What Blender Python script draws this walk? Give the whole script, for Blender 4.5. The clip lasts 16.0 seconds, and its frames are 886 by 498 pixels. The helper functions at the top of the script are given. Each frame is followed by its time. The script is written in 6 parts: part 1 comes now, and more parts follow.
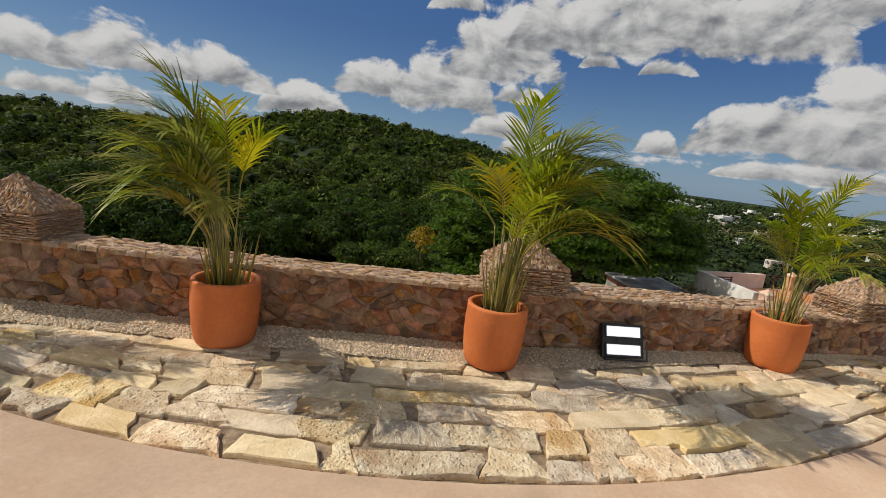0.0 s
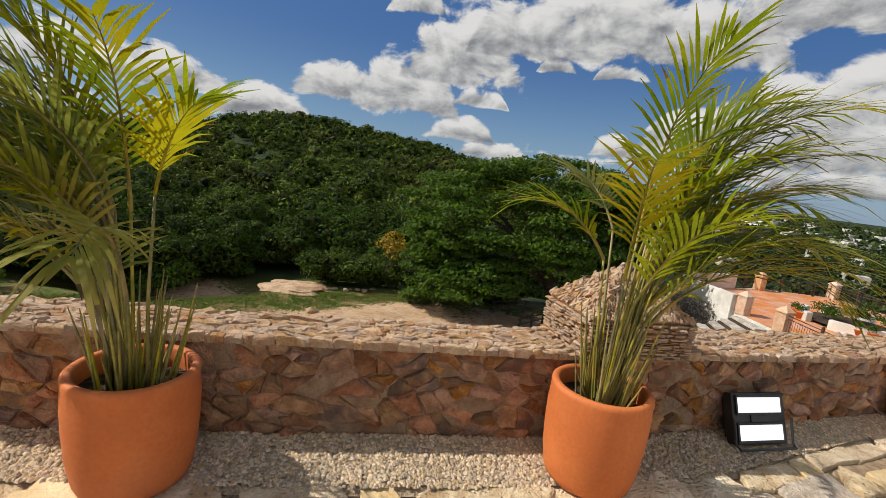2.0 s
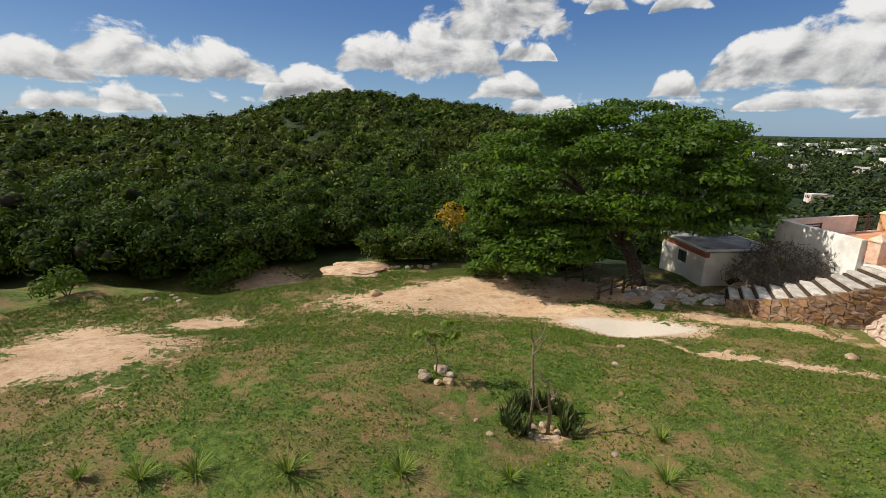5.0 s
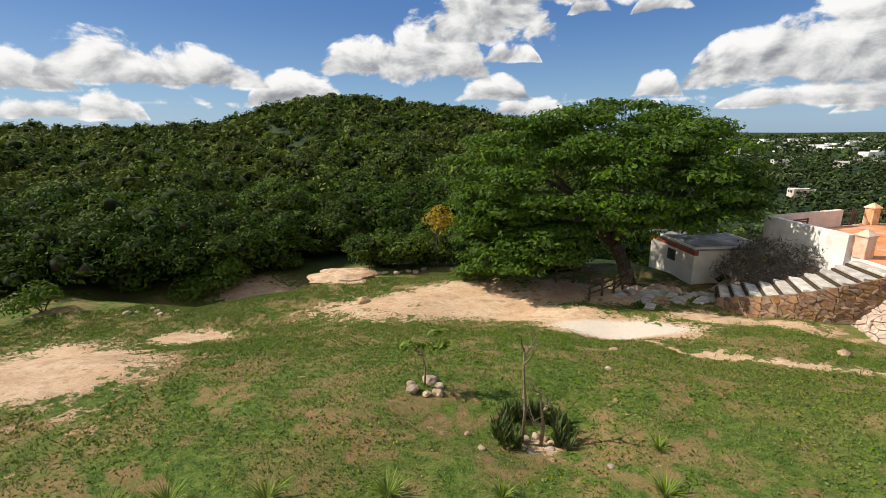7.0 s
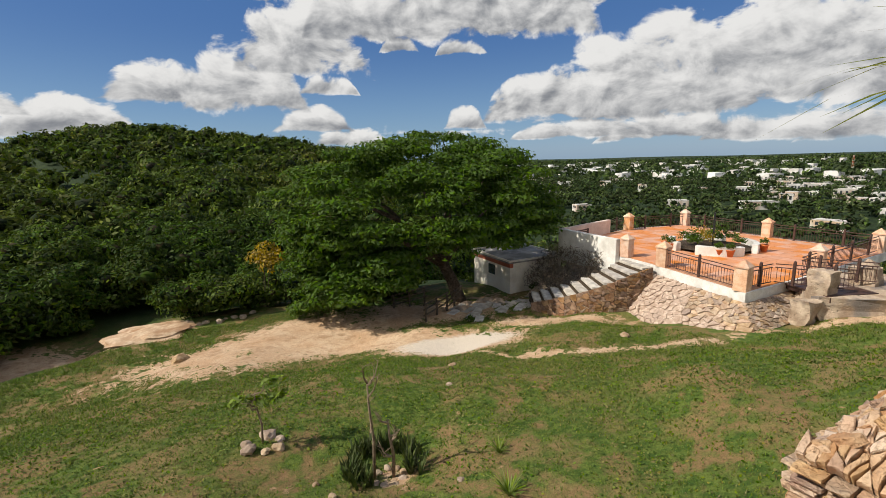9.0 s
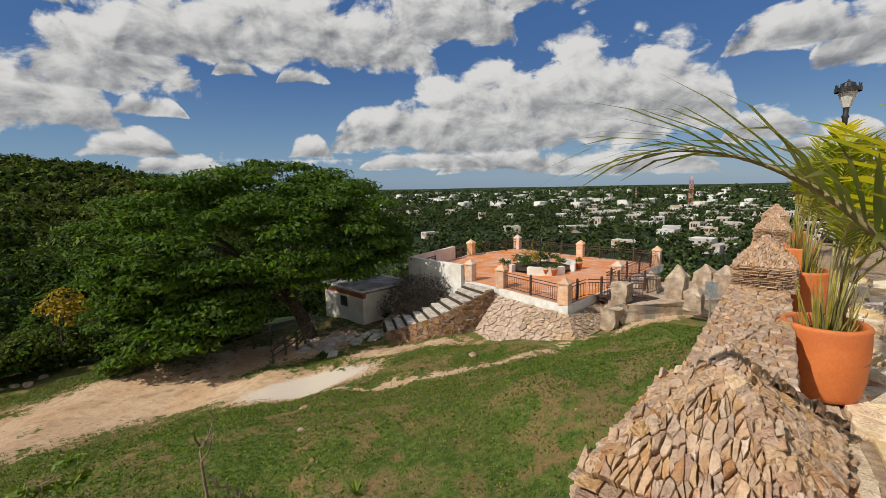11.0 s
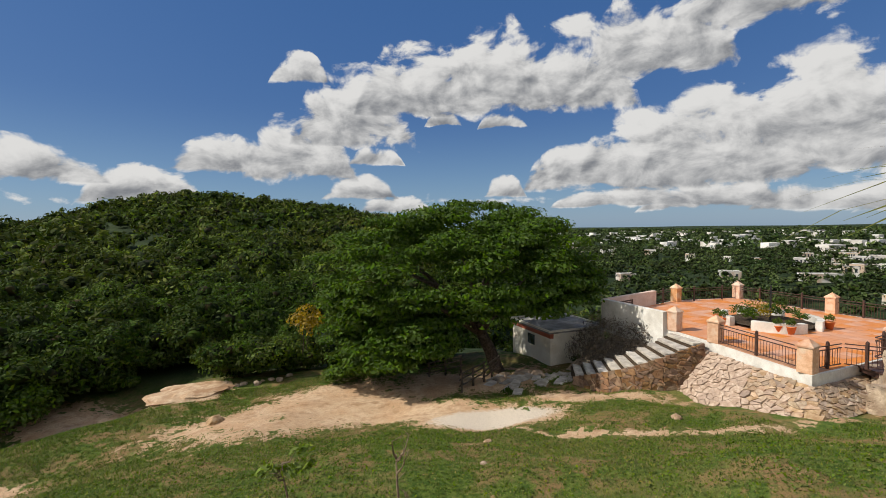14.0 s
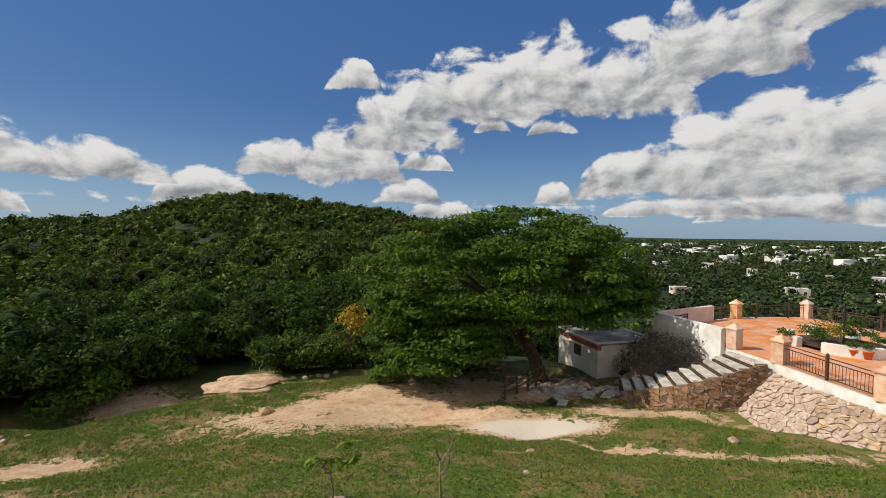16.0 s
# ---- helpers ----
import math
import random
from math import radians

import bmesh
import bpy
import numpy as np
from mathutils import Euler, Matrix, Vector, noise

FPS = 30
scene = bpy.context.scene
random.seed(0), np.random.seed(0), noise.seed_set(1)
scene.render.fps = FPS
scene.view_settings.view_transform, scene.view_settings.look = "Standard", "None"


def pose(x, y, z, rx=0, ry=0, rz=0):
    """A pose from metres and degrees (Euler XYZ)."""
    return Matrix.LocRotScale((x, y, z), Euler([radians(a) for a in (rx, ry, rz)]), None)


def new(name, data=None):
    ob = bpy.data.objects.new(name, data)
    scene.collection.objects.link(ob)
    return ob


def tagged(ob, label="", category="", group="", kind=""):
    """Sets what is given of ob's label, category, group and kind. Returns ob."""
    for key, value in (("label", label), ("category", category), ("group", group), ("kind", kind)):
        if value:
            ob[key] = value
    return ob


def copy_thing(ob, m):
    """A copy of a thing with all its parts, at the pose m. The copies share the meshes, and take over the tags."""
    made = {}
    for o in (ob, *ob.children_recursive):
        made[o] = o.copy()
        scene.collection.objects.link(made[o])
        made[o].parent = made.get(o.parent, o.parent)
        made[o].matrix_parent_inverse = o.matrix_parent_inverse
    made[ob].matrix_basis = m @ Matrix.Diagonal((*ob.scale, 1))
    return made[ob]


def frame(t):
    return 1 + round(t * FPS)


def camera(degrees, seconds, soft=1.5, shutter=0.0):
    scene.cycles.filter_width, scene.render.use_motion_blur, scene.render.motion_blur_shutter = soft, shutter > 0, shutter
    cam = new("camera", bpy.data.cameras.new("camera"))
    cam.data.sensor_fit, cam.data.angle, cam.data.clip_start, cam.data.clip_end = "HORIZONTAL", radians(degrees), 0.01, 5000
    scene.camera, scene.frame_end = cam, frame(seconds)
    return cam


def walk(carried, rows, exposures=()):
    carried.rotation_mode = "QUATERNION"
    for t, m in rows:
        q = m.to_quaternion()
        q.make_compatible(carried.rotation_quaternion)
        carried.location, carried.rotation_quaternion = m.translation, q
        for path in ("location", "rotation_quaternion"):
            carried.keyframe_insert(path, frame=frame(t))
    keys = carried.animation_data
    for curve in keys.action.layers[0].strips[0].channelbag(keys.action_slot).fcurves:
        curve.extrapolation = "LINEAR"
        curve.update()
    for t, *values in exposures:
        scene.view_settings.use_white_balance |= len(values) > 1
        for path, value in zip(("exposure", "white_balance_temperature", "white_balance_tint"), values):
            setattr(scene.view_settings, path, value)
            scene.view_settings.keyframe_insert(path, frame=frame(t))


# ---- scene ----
cam = camera(89.0, 16.0, soft=0.65)
PATH = [
    (0.0, pose(0.081, 0.101, 1.658, 78.87, -7.10, -4.19)),
    (0.5, pose(-0.070, 0.472, 1.644, 78.98, -7.15, -3.66)),
    (1.0, pose(-0.216, 0.829, 1.622, 78.94, -6.81, -5.00)),
    (1.5, pose(-0.322, 1.175, 1.621, 78.98, -6.51, -6.48)),
    (2.0, pose(-0.309, 1.603, 1.545, 79.78, -6.87, -8.93)),
    (2.5, pose(-0.344, 1.915, 1.559, 80.36, -6.85, -11.96)),
    (3.0, pose(-0.477, 2.238, 1.587, 81.25, -6.73, -15.54)),
    (3.5, pose(-0.509, 2.434, 1.548, 80.65, -5.25, -12.89)),
    (4.0, pose(-0.436, 2.743, 1.515, 79.33, -3.60, -9.05)),
    (4.5, pose(-0.454, 3.040, 1.473, 77.30, -1.35, -6.06)),
    (5.0, pose(-0.400, 3.360, 1.460, 75.07, -0.48, -2.85)),
    (7.5, pose(-0.250, 3.732, 1.470, 75.64, 1.58, -5.91)),
    (8.0, pose(-0.220, 3.732, 1.480, 76.80, 1.51, -12.29)),
    (8.5, pose(-0.200, 3.732, 1.490, 77.87, 1.40, -19.05)),
    (9.0, pose(-0.180, 3.732, 1.500, 78.65, 1.49, -25.85)),
    (9.5, pose(-0.160, 3.712, 1.510, 79.18, 1.36, -33.68)),
    (10.0, pose(-0.130, 3.690, 1.520, 79.56, 1.38, -41.37)),
    (12.5, pose(-0.044, 3.682, 1.585, 84.81, 1.91, -44.90)),
    (13.0, pose(-0.050, 3.684, 1.571, 85.74, 1.90, -38.01)),
    (13.5, pose(-0.066, 3.693, 1.570, 86.58, 1.60, -29.67)),
    (14.0, pose(-0.108, 3.713, 1.559, 87.10, 0.91, -20.74)),
    (14.5, pose(-0.166, 3.710, 1.531, 87.55, 0.18, -13.48)),
    (15.0, pose(-0.194, 3.691, 1.517, 87.76, -0.39, -11.94)),
    (15.5, pose(-0.214, 3.685, 1.527, 87.75, -0.48, -12.57)),
    (16.0, pose(-0.216, 3.665, 1.537, 87.80, -0.64, -14.91)),
]
walk(cam, PATH, ((0.0, -0.34), (2.0, -0.10), (3.5, 0.06), (5.0, 0.14), (7.5, 0.36), (8.0, 0.28), (9.0, 0.08), (10.0, -0.08), (12.5, -0.22), (13.0, -0.2), (14.5, -0.04), (16.0, -0.04)))

# ---- light: clear sky with cumulus, sun from the side behind the parapet ----
SUN_AZ, SUN_EL = radians(-77), radians(43)
SUN_DIR = Vector((math.sin(SUN_AZ) * math.cos(SUN_EL), math.cos(SUN_AZ) * math.cos(SUN_EL), math.sin(SUN_EL)))
scene.view_settings.exposure = 0.28
sun_data = bpy.data.lights.new("sun", "SUN")
sun_data.energy, sun_data.angle, sun_data.color = 5.0, radians(0.6), (1.0, 0.93, 0.82)
sun = new("sun", sun_data)
sun.rotation_mode = "QUATERNION"
sun.rotation_quaternion = (-SUN_DIR).to_track_quat("-Z", "Y")


class Nodes:
    """Short hand for wiring a node tree."""

    def __init__(self, tree):
        self.tree = tree

    def add(self, kind, **values):
        n = self.tree.nodes.new(kind)
        for k, v in values.items():
            n.inputs[k].default_value = v
        return n

    def link(self, a, b):
        self.tree.links.new(a, b)

    def math(self, op, a, b=None, c=None, clamp=False):
        n = self.tree.nodes.new("ShaderNodeMath")
        n.operation, n.use_clamp = op, clamp
        for i, v in enumerate((a, b, c)):
            if v is None:
                continue
            if isinstance(v, (int, float)):
                n.inputs[i].default_value = v
            else:
                self.link(v, n.inputs[i])
        return n.outputs[0]

    def mix(self, fac, a, b):
        n = self.tree.nodes.new("ShaderNodeMix")
        n.data_type = "RGBA"
        for sock, v in ((n.inputs[0], fac), (n.inputs[6], a), (n.inputs[7], b)):
            if isinstance(v, (int, float)):
                sock.default_value = v
            elif isinstance(v, tuple):
                sock.default_value = (*v, 1)[:4]
            else:
                self.link(v, sock)
        return n.outputs[2]

    def ramp(self, fac, low, high):
        n = self.tree.nodes.new("ShaderNodeMapRange")
        n.interpolation_type = "SMOOTHSTEP"
        self.link(fac, n.inputs[0])
        n.inputs[1].default_value, n.inputs[2].default_value = low, high
        return n.outputs[0]


def make_sky():
    world = bpy.data.worlds.new("sky")
    scene.world = world
    world.use_nodes = True
    world.node_tree.nodes.clear()
    w = Nodes(world.node_tree)
    sky = w.add("ShaderNodeTexSky")
    sky.sky_type, sky.sun_disc = "NISHITA", False
    sky.sun_elevation, sky.sun_rotation = SUN_EL, SUN_AZ
    sky.air_density, sky.dust_density, sky.ozone_density = 1.0, 0.3, 2.0
    coord = w.add("ShaderNodeTexCoord")
    sep = w.add("ShaderNodeSeparateXYZ")
    w.link(coord.outputs["Generated"], sep.inputs[0])
    x, y, z = sep.outputs
    az = w.math("MULTIPLY", w.math("ARCTAN2", x, y), 57.2958)
    el = w.math("MULTIPLY", w.math("ARCSINE", z), 57.2958)
    comb = w.add("ShaderNodeCombineXYZ")
    w.link(az, comb.inputs[0])
    w.link(w.math("MULTIPLY", el, 1.5), comb.inputs[1])

    def puff(scale, detail, offset):
        add = w.tree.nodes.new("ShaderNodeVectorMath")
        add.operation = "ADD"
        w.link(comb.outputs[0], add.inputs[0])
        add.inputs[1].default_value = offset
        n = w.add("ShaderNodeTexNoise", Scale=scale, Detail=detail, Roughness=0.58, Distortion=0.3)
        w.link(add.outputs[0], n.inputs["Vector"])
        return n.outputs["Fac"]

    billow, lit_side = puff(0.19, 9, (0, 0, 0)), puff(0.19, 9, (-1.0, 1.3, 0))
    broad = puff(0.05, 3, (40, 7, 3))
    # cumulus banks: bearing, height of the base, half width, thickness
    banks = CLOUDS
    field = None
    shade = None
    for a, base, half, thick in banks:
        da = w.math("DIVIDE", w.math("SUBTRACT", az, a), half)
        up = w.math("DIVIDE", w.math("SUBTRACT", el, base), thick)
        across = w.math("SUBTRACT", 0.85, w.math("POWER", w.math("ABSOLUTE", da), 3.0))
        dome = w.math("SUBTRACT", across, up)
        floor_cut = w.math("MULTIPLY", w.math("ADD", up, 0.16), 3.4)
        body = w.math("MINIMUM", w.math("MINIMUM", w.math("MULTIPLY", dome, 1.3), w.math("MULTIPLY", dome, 4.0)), floor_cut)
        field = body if field is None else w.math("MAXIMUM", field, body)
        level = w.math("MULTIPLY", w.ramp(body, -0.2, 0.25), w.math("SUBTRACT", 1.0, up, clamp=True))
        shade = level if shade is None else w.math("MAXIMUM", shade, level)
    # low far rows near the horizon
    rows = w.math("SUBTRACT", 0.25, w.math("ABSOLUTE", w.math("MULTIPLY", w.math("SUBTRACT", el, 3.2), 0.35)))
    field = w.math("MAXIMUM", field, w.math("ADD", w.math("SUBTRACT", rows, 0.25), w.math("MULTIPLY", w.math("SUBTRACT", broad, 0.5), 1.5)))
    # loose scraps out of view, thickened to whiten the fill light
    away = w.ramp(w.math("ABSOLUTE", w.math("SUBTRACT", az, 20.0)), 62.0, 90.0)
    elsewhere = w.math("SUBTRACT", w.math("MULTIPLY", w.math("SUBTRACT", broad, 0.40), 4.0), w.math("MULTIPLY", w.math("SUBTRACT", 1.0, away), 3.0))
    field = w.math("MAXIMUM", field, elsewhere)
    field = w.math("MAXIMUM", field, -1.5)
    dens = w.math("ADD", field, w.math("MULTIPLY", w.math("SUBTRACT", billow, 0.5), 2.6))
    cover = w.ramp(dens, 0.0, 0.34)
    cover = w.math("MULTIPLY", cover, w.ramp(el, -0.3, 1.5))
    relief = w.math("MULTIPLY", w.math("SUBTRACT", billow, lit_side), 3.0)
    dark = w.math("ADD", w.math("MULTIPLY", shade, 0.62), w.math("MULTIPLY", relief, -0.55))
    dark = w.math("ADD", dark, w.math("MULTIPLY", w.ramp(dens, 0.5, 1.8), 0.2))
    tone = w.mix(w.ramp(dark, 0.16, 1.0), (1.0, 0.99, 0.97), (0.27, 0.285, 0.315))
    bg_sky = w.add("ShaderNodeBackground", Strength=0.082)
    blue = w.mix(0.65, sky.outputs[0], w.mix(w.ramp(el, -1.0, 15.0), (1.9, 3.9, 6.6), (0.34, 1.5, 4.6)))
    w.link(blue, bg_sky.inputs[0])
    bg_cloud = w.add("ShaderNodeBackground", Strength=0.76)
    w.link(tone, bg_cloud.inputs[0])
    both = w.add("ShaderNodeMixShader")
    w.link(cover, both.inputs[0])
    w.link(bg_sky.outputs[0], both.inputs[1])
    w.link(bg_cloud.outputs[0], both.inputs[2])
    out = w.add("ShaderNodeOutputWorld")
    w.link(both.outputs[0], out.inputs[0])


CLOUDS = (
    (-24, 5.4, 9, 4.4), (-30.5, 5.8, 6, 5.0), (-37.5, 4.6, 5, 4.0), (-36, 1.8, 4, 2.2), (-30.7, 1.9, 3.2, 3.0), (-12.5, 3.5, 6, 4.2),
    (-4, 7.0, 7, 4.4), (3.5, 6.8, 7, 8.0), (10, 11.2, 8, 9.5), (18, 14.6, 8.5, 8.5), (3.8, 17.3, 3.6, 3.4), (27, 15.0, 9, 10), (36, 14.6, 8.5, 10), (46, 17.4, 8.5, 10), (56, 20.6, 9.5, 9), (68, 21.6, 10, 8),
    (37, 4.9, 6.5, 5.4), (44, 5.1, 7.5, 9.4), (52, 5.6, 8.5, 11.5), (61, 6.4, 9.5, 12.5), (69, 7.2, 8.5, 11), (42, 2.4, 8, 2.6), (52, 1.9, 8, 3.0), (61, 1.5, 7, 3.2), (70, 1.3, 7, 3.2),
    (80, 4.4, 4.5, 3.6), (85, 3.0, 4.5, 3.2), (81, 13, 6, 4), (88, 10.6, 6, 6), (10.4, 3.9, 5, 3.2), (12.5, 8.0, 3.6, 2.3), (14.6, 2.1, 5, 2.4), (28.6, 3.9, 2.7, 2.8), (21.0, 12.6, 2.4, 2.0), (28.4, 12.2, 3.2, 2.2),
    (100, 12, 16, 9), (-60, 6, 10, 6),
)
make_sky()

# ---- materials ----
def mat(name, low, high, scale=6.0, rough=0.85, bump=0.25, fine=60.0, third=None, vary=0.0, island=0.0, metal=0.0, spots=0.0, leaf=0.0, pits=0.0, gloss=0.06, trees=0.0):
    """A surface in two or three tones with broad stains, fine grain and relief. vary, island: change from piece to piece."""
    m = bpy.data.materials.new(name)
    m.use_nodes = True
    m.node_tree.nodes.clear()
    n = Nodes(m.node_tree)
    coord = n.add("ShaderNodeTexCoord").outputs["Object"]
    info = n.add("ShaderNodeObjectInfo").outputs["Random"]
    geo = n.add("ShaderNodeNewGeometry").outputs["Random Per Island"]
    if vary or island:
        shift = n.tree.nodes.new("ShaderNodeVectorMath")
        shift.operation = "ADD"
        comb = n.add("ShaderNodeCombineXYZ")
        n.link(n.math("MULTIPLY", info, 37.0), comb.inputs[0])
        n.link(n.math("MULTIPLY", geo, 23.0 if island else 0.0), comb.inputs[1])
        n.link(coord, shift.inputs[0])
        n.link(comb.outputs[0], shift.inputs[1])
        coord = shift.outputs[0]
    big = n.add("ShaderNodeTexNoise", Scale=scale, Detail=5.0, Roughness=0.6)
    small = n.add("ShaderNodeTexNoise", Scale=fine, Detail=4.0, Roughness=0.65)
    for t in (big, small):
        n.link(coord, t.inputs["Vector"])
    colour = n.mix(n.ramp(big.outputs["Fac"], 0.35, 0.68), low, high)
    if third:
        mid = n.add("ShaderNodeTexNoise", Scale=scale * 0.37, Detail=3.0)
        n.link(coord, mid.inputs["Vector"])
        colour = n.mix(n.ramp(mid.outputs["Fac"], 0.5, 0.66), colour, third)
    grain = n.math("ADD", 0.78, n.math("MULTIPLY", small.outputs["Fac"], 0.44))
    if vary or island:
        pick = info if vary else geo
        amount = vary or island
        grain = n.math("MULTIPLY", grain, n.math("ADD", 1.0 - amount * 0.5, n.math("MULTIPLY", pick, amount)))
    tint = n.tree.nodes.new("ShaderNodeMix")
    tint.data_type, tint.blend_type = "RGBA", "MULTIPLY"
    tint.inputs[0].default_value = 1.0
    n.link(colour, tint.inputs[6])
    n.link(grain, tint.inputs[7])
    colour = tint.outputs[2]
    if vary or island:
        hue = n.add("ShaderNodeHueSaturation", Saturation=1.0)
        wobble = n.math("FRACT", n.math("MULTIPLY", info if vary else geo, 7.3))
        n.link(n.math("ADD", 0.5 - 0.016 * (vary or island), n.math("MULTIPLY", wobble, 0.032 * (vary or island))), hue.inputs["Hue"])
        n.link(n.math("ADD", 0.8, n.math("MULTIPLY", n.math("FRACT", n.math("MULTIPLY", info if vary else geo, 3.7)), 0.45)), hue.inputs["Saturation"])
        n.link(colour, hue.inputs["Color"])
        colour = hue.outputs[0]
    if spots:
        lich = n.add("ShaderNodeTexNoise", Scale=scale * 3.1, Detail=6.0, Roughness=0.75)
        n.link(coord, lich.inputs["Vector"])
        colour = n.mix(n.math("MULTIPLY", n.ramp(lich.outputs["Fac"], 0.58, 0.7), spots), colour, (0.07, 0.065, 0.06))
    if trees:
        each = n.add("ShaderNodeAttribute")
        each.attribute_name = "tree"
        kind = n.tree.nodes.new("ShaderNodeMix")
        kind.data_type, kind.blend_type = "RGBA", "MULTIPLY"
        kind.inputs[0].default_value = 1.0
        n.link(colour, kind.inputs[6])
        n.link(n.math("ADD", 1.0 - trees * 0.5, n.math("MULTIPLY", each.outputs["Fac"], trees)), kind.inputs[7])
        colour = kind.outputs[2]
    shader = n.add("ShaderNodeBsdfPrincipled", Roughness=rough, Metallic=metal)
    if leaf or not bump:
        shader.inputs["Specular IOR Level"].default_value = gloss
    elif rough >= 0.84:
        shader.inputs["Specular IOR Level"].default_value = 0.12
    n.link(colour, shader.inputs["Base Color"])
    n.link(n.math("ADD", rough - 0.08, n.math("MULTIPLY", small.outputs["Fac"], 0.16), clamp=True), shader.inputs["Roughness"])
    height = n.math("ADD", n.math("MULTIPLY", big.outputs["Fac"], 0.8), n.math("MULTIPLY", small.outputs["Fac"], 0.35))
    if pits:
        cell = n.add("ShaderNodeTexVoronoi", Scale=fine * 0.6)
        n.link(coord, cell.inputs["Vector"])
        height = n.math("SUBTRACT", height, n.math("MULTIPLY", n.ramp(cell.outputs["Distance"], 0.35, 0.0), pits))
    if bump:
        b = n.add("ShaderNodeBump", Strength=min(1.0, bump * 2), Distance=bump * 0.06)
        n.link(height, b.inputs["Height"])
        n.link(b.outputs[0], shader.inputs["Normal"])
    last = shader.outputs[0]
    if leaf:
        thin = n.add("ShaderNodeBsdfTranslucent")
        bright = n.mix(0.35, colour, (0.20, 0.26, 0.03))
        n.link(bright, thin.inputs[0])
        both = n.add("ShaderNodeMixShader", Fac=leaf)
        n.link(last, both.inputs[1])
        n.link(thin.outputs[0], both.inputs[2])
        last = both.outputs[0]
    out = n.add("ShaderNodeOutputMaterial")
    n.link(last, out.inputs[0])
    return m


STONE_WALL = mat("rubble stone", (0.31, 0.15, 0.08), (0.50, 0.285, 0.165), 13, 0.92, 1.0, 60, third=(0.22, 0.14, 0.10), vary=0.65, spots=0.6)
STONE_JOINED = mat("rubble stone bits", (0.252, 0.144, 0.096), (0.48, 0.324, 0.216), 9, 0.92, 0.5, 70, island=0.75, spots=0.3)
STONE_TOP = mat("capping stone", (0.44, 0.295, 0.19), (0.62, 0.455, 0.31), 14, 0.92, 0.7, 70, third=(0.44, 0.265, 0.165), vary=0.3, spots=0.2)
STONE_TOP_BITS = mat("capping stone bits", (0.44, 0.295, 0.19), (0.62, 0.455, 0.31), 14, 0.92, 0.7, 70, third=(0.44, 0.265, 0.165), island=0.3, spots=0.2)
MORTAR = mat("lime mortar", (0.27, 0.17, 0.105), (0.42, 0.29, 0.19), 14, 0.95, 0.5, 90)
PAVER = mat("limestone paver", (0.66, 0.49, 0.30), (0.88, 0.73, 0.50), 9, 0.9, 0.85, 50, third=(0.56, 0.38, 0.21), vary=0.4, spots=0.45, pits=0.25)
PAVER_GREY = mat("grey limestone paver", (0.58, 0.44, 0.29), (0.84, 0.70, 0.51), 11, 0.9, 0.9, 60, third=(0.62, 0.48, 0.32), vary=0.35, spots=0.6, pits=0.1)
PAVER_YELLOW = mat("ochre limestone paver", (0.62, 0.47, 0.28), (0.76, 0.61, 0.40), 6, 0.85, 0.4, 60, vary=0.35, spots=0.25, pits=0.1)
JOINT = mat("sandy joint", (0.24, 0.17, 0.11), (0.40, 0.30, 0.20), 20, 0.95, 0.4, 120)
CONCRETE = mat("tan polished concrete", (0.60, 0.41, 0.27), (0.70, 0.51, 0.35), 1.6, 0.7, 0.08, 40, third=(0.46, 0.32, 0.22))
GRAVEL = mat("gravel", (0.56, 0.42, 0.28), (0.78, 0.64, 0.47), 30, 0.9, 0.5, 140, island=0.6)
GRAVEL_BED = mat("gravel bed", (0.46, 0.34, 0.23), (0.62, 0.49, 0.35), 45, 0.95, 0.8, 120)
TERRACOTTA = mat("terracotta", (0.52, 0.135, 0.030), (0.60, 0.175, 0.044), 3.5, 0.72, 0.08, 55, third=(0.50, 0.150, 0.046))
SOIL_AND_STEP_SHADE = mat("potting soil and step shade", (0.04, 0.03, 0.022), (0.12, 0.085, 0.055), 18, 0.95, 0.8, 80)
LEAF_PALM = mat("palm leaflet", (0.17, 0.235, 0.012), (0.40, 0.40, 0.018), 3.0, 0.45, 0.05, 30, third=(0.50, 0.38, 0.02), vary=0.6, leaf=0.5, gloss=0.25)
LEAF_DRY = mat("dry palm leaflet", (0.10, 0.055, 0.03), (0.30, 0.20, 0.08), 6.0, 0.7, 0.1, 30, vary=0.4, leaf=0.2)
STEM_PALM = mat("palm stem", (0.16, 0.15, 0.035), (0.36, 0.29, 0.07), 9.0, 0.55, 0.15, 50, vary=0.4)
BLACK_METAL = mat("black painted metal", (0.012, 0.012, 0.013), (0.03, 0.03, 0.03), 8, 0.42, 0.03, 60)
BROWN_IRON = mat("brown painted iron", (0.045, 0.022, 0.016), (0.085, 0.042, 0.03), 10, 0.5, 0.06, 60)
GREY_STEEL = mat("galvanised steel", (0.30, 0.32, 0.33), (0.45, 0.46, 0.47), 6, 0.45, 0.05, 50, metal=0.7)
WHITE_WALL = mat("weathered white paint", (0.62, 0.59, 0.53), (0.80, 0.78, 0.73), 1.4, 0.88, 0.1, 22, third=(0.48, 0.45, 0.40))
PINK_WALL = mat("pinkish plaster", (0.62, 0.46, 0.38), (0.74, 0.60, 0.52), 1.5, 0.9, 0.1, 22)
RED_TRIM = mat("red painted trim", (0.38, 0.09, 0.045), (0.48, 0.14, 0.08), 4, 0.8, 0.1, 40)
TERRACE_TILE = mat("orange terrace tile", (0.56, 0.245, 0.115), (0.64, 0.30, 0.155), 1.2, 0.7, 0.06, 30, vary=0.05)
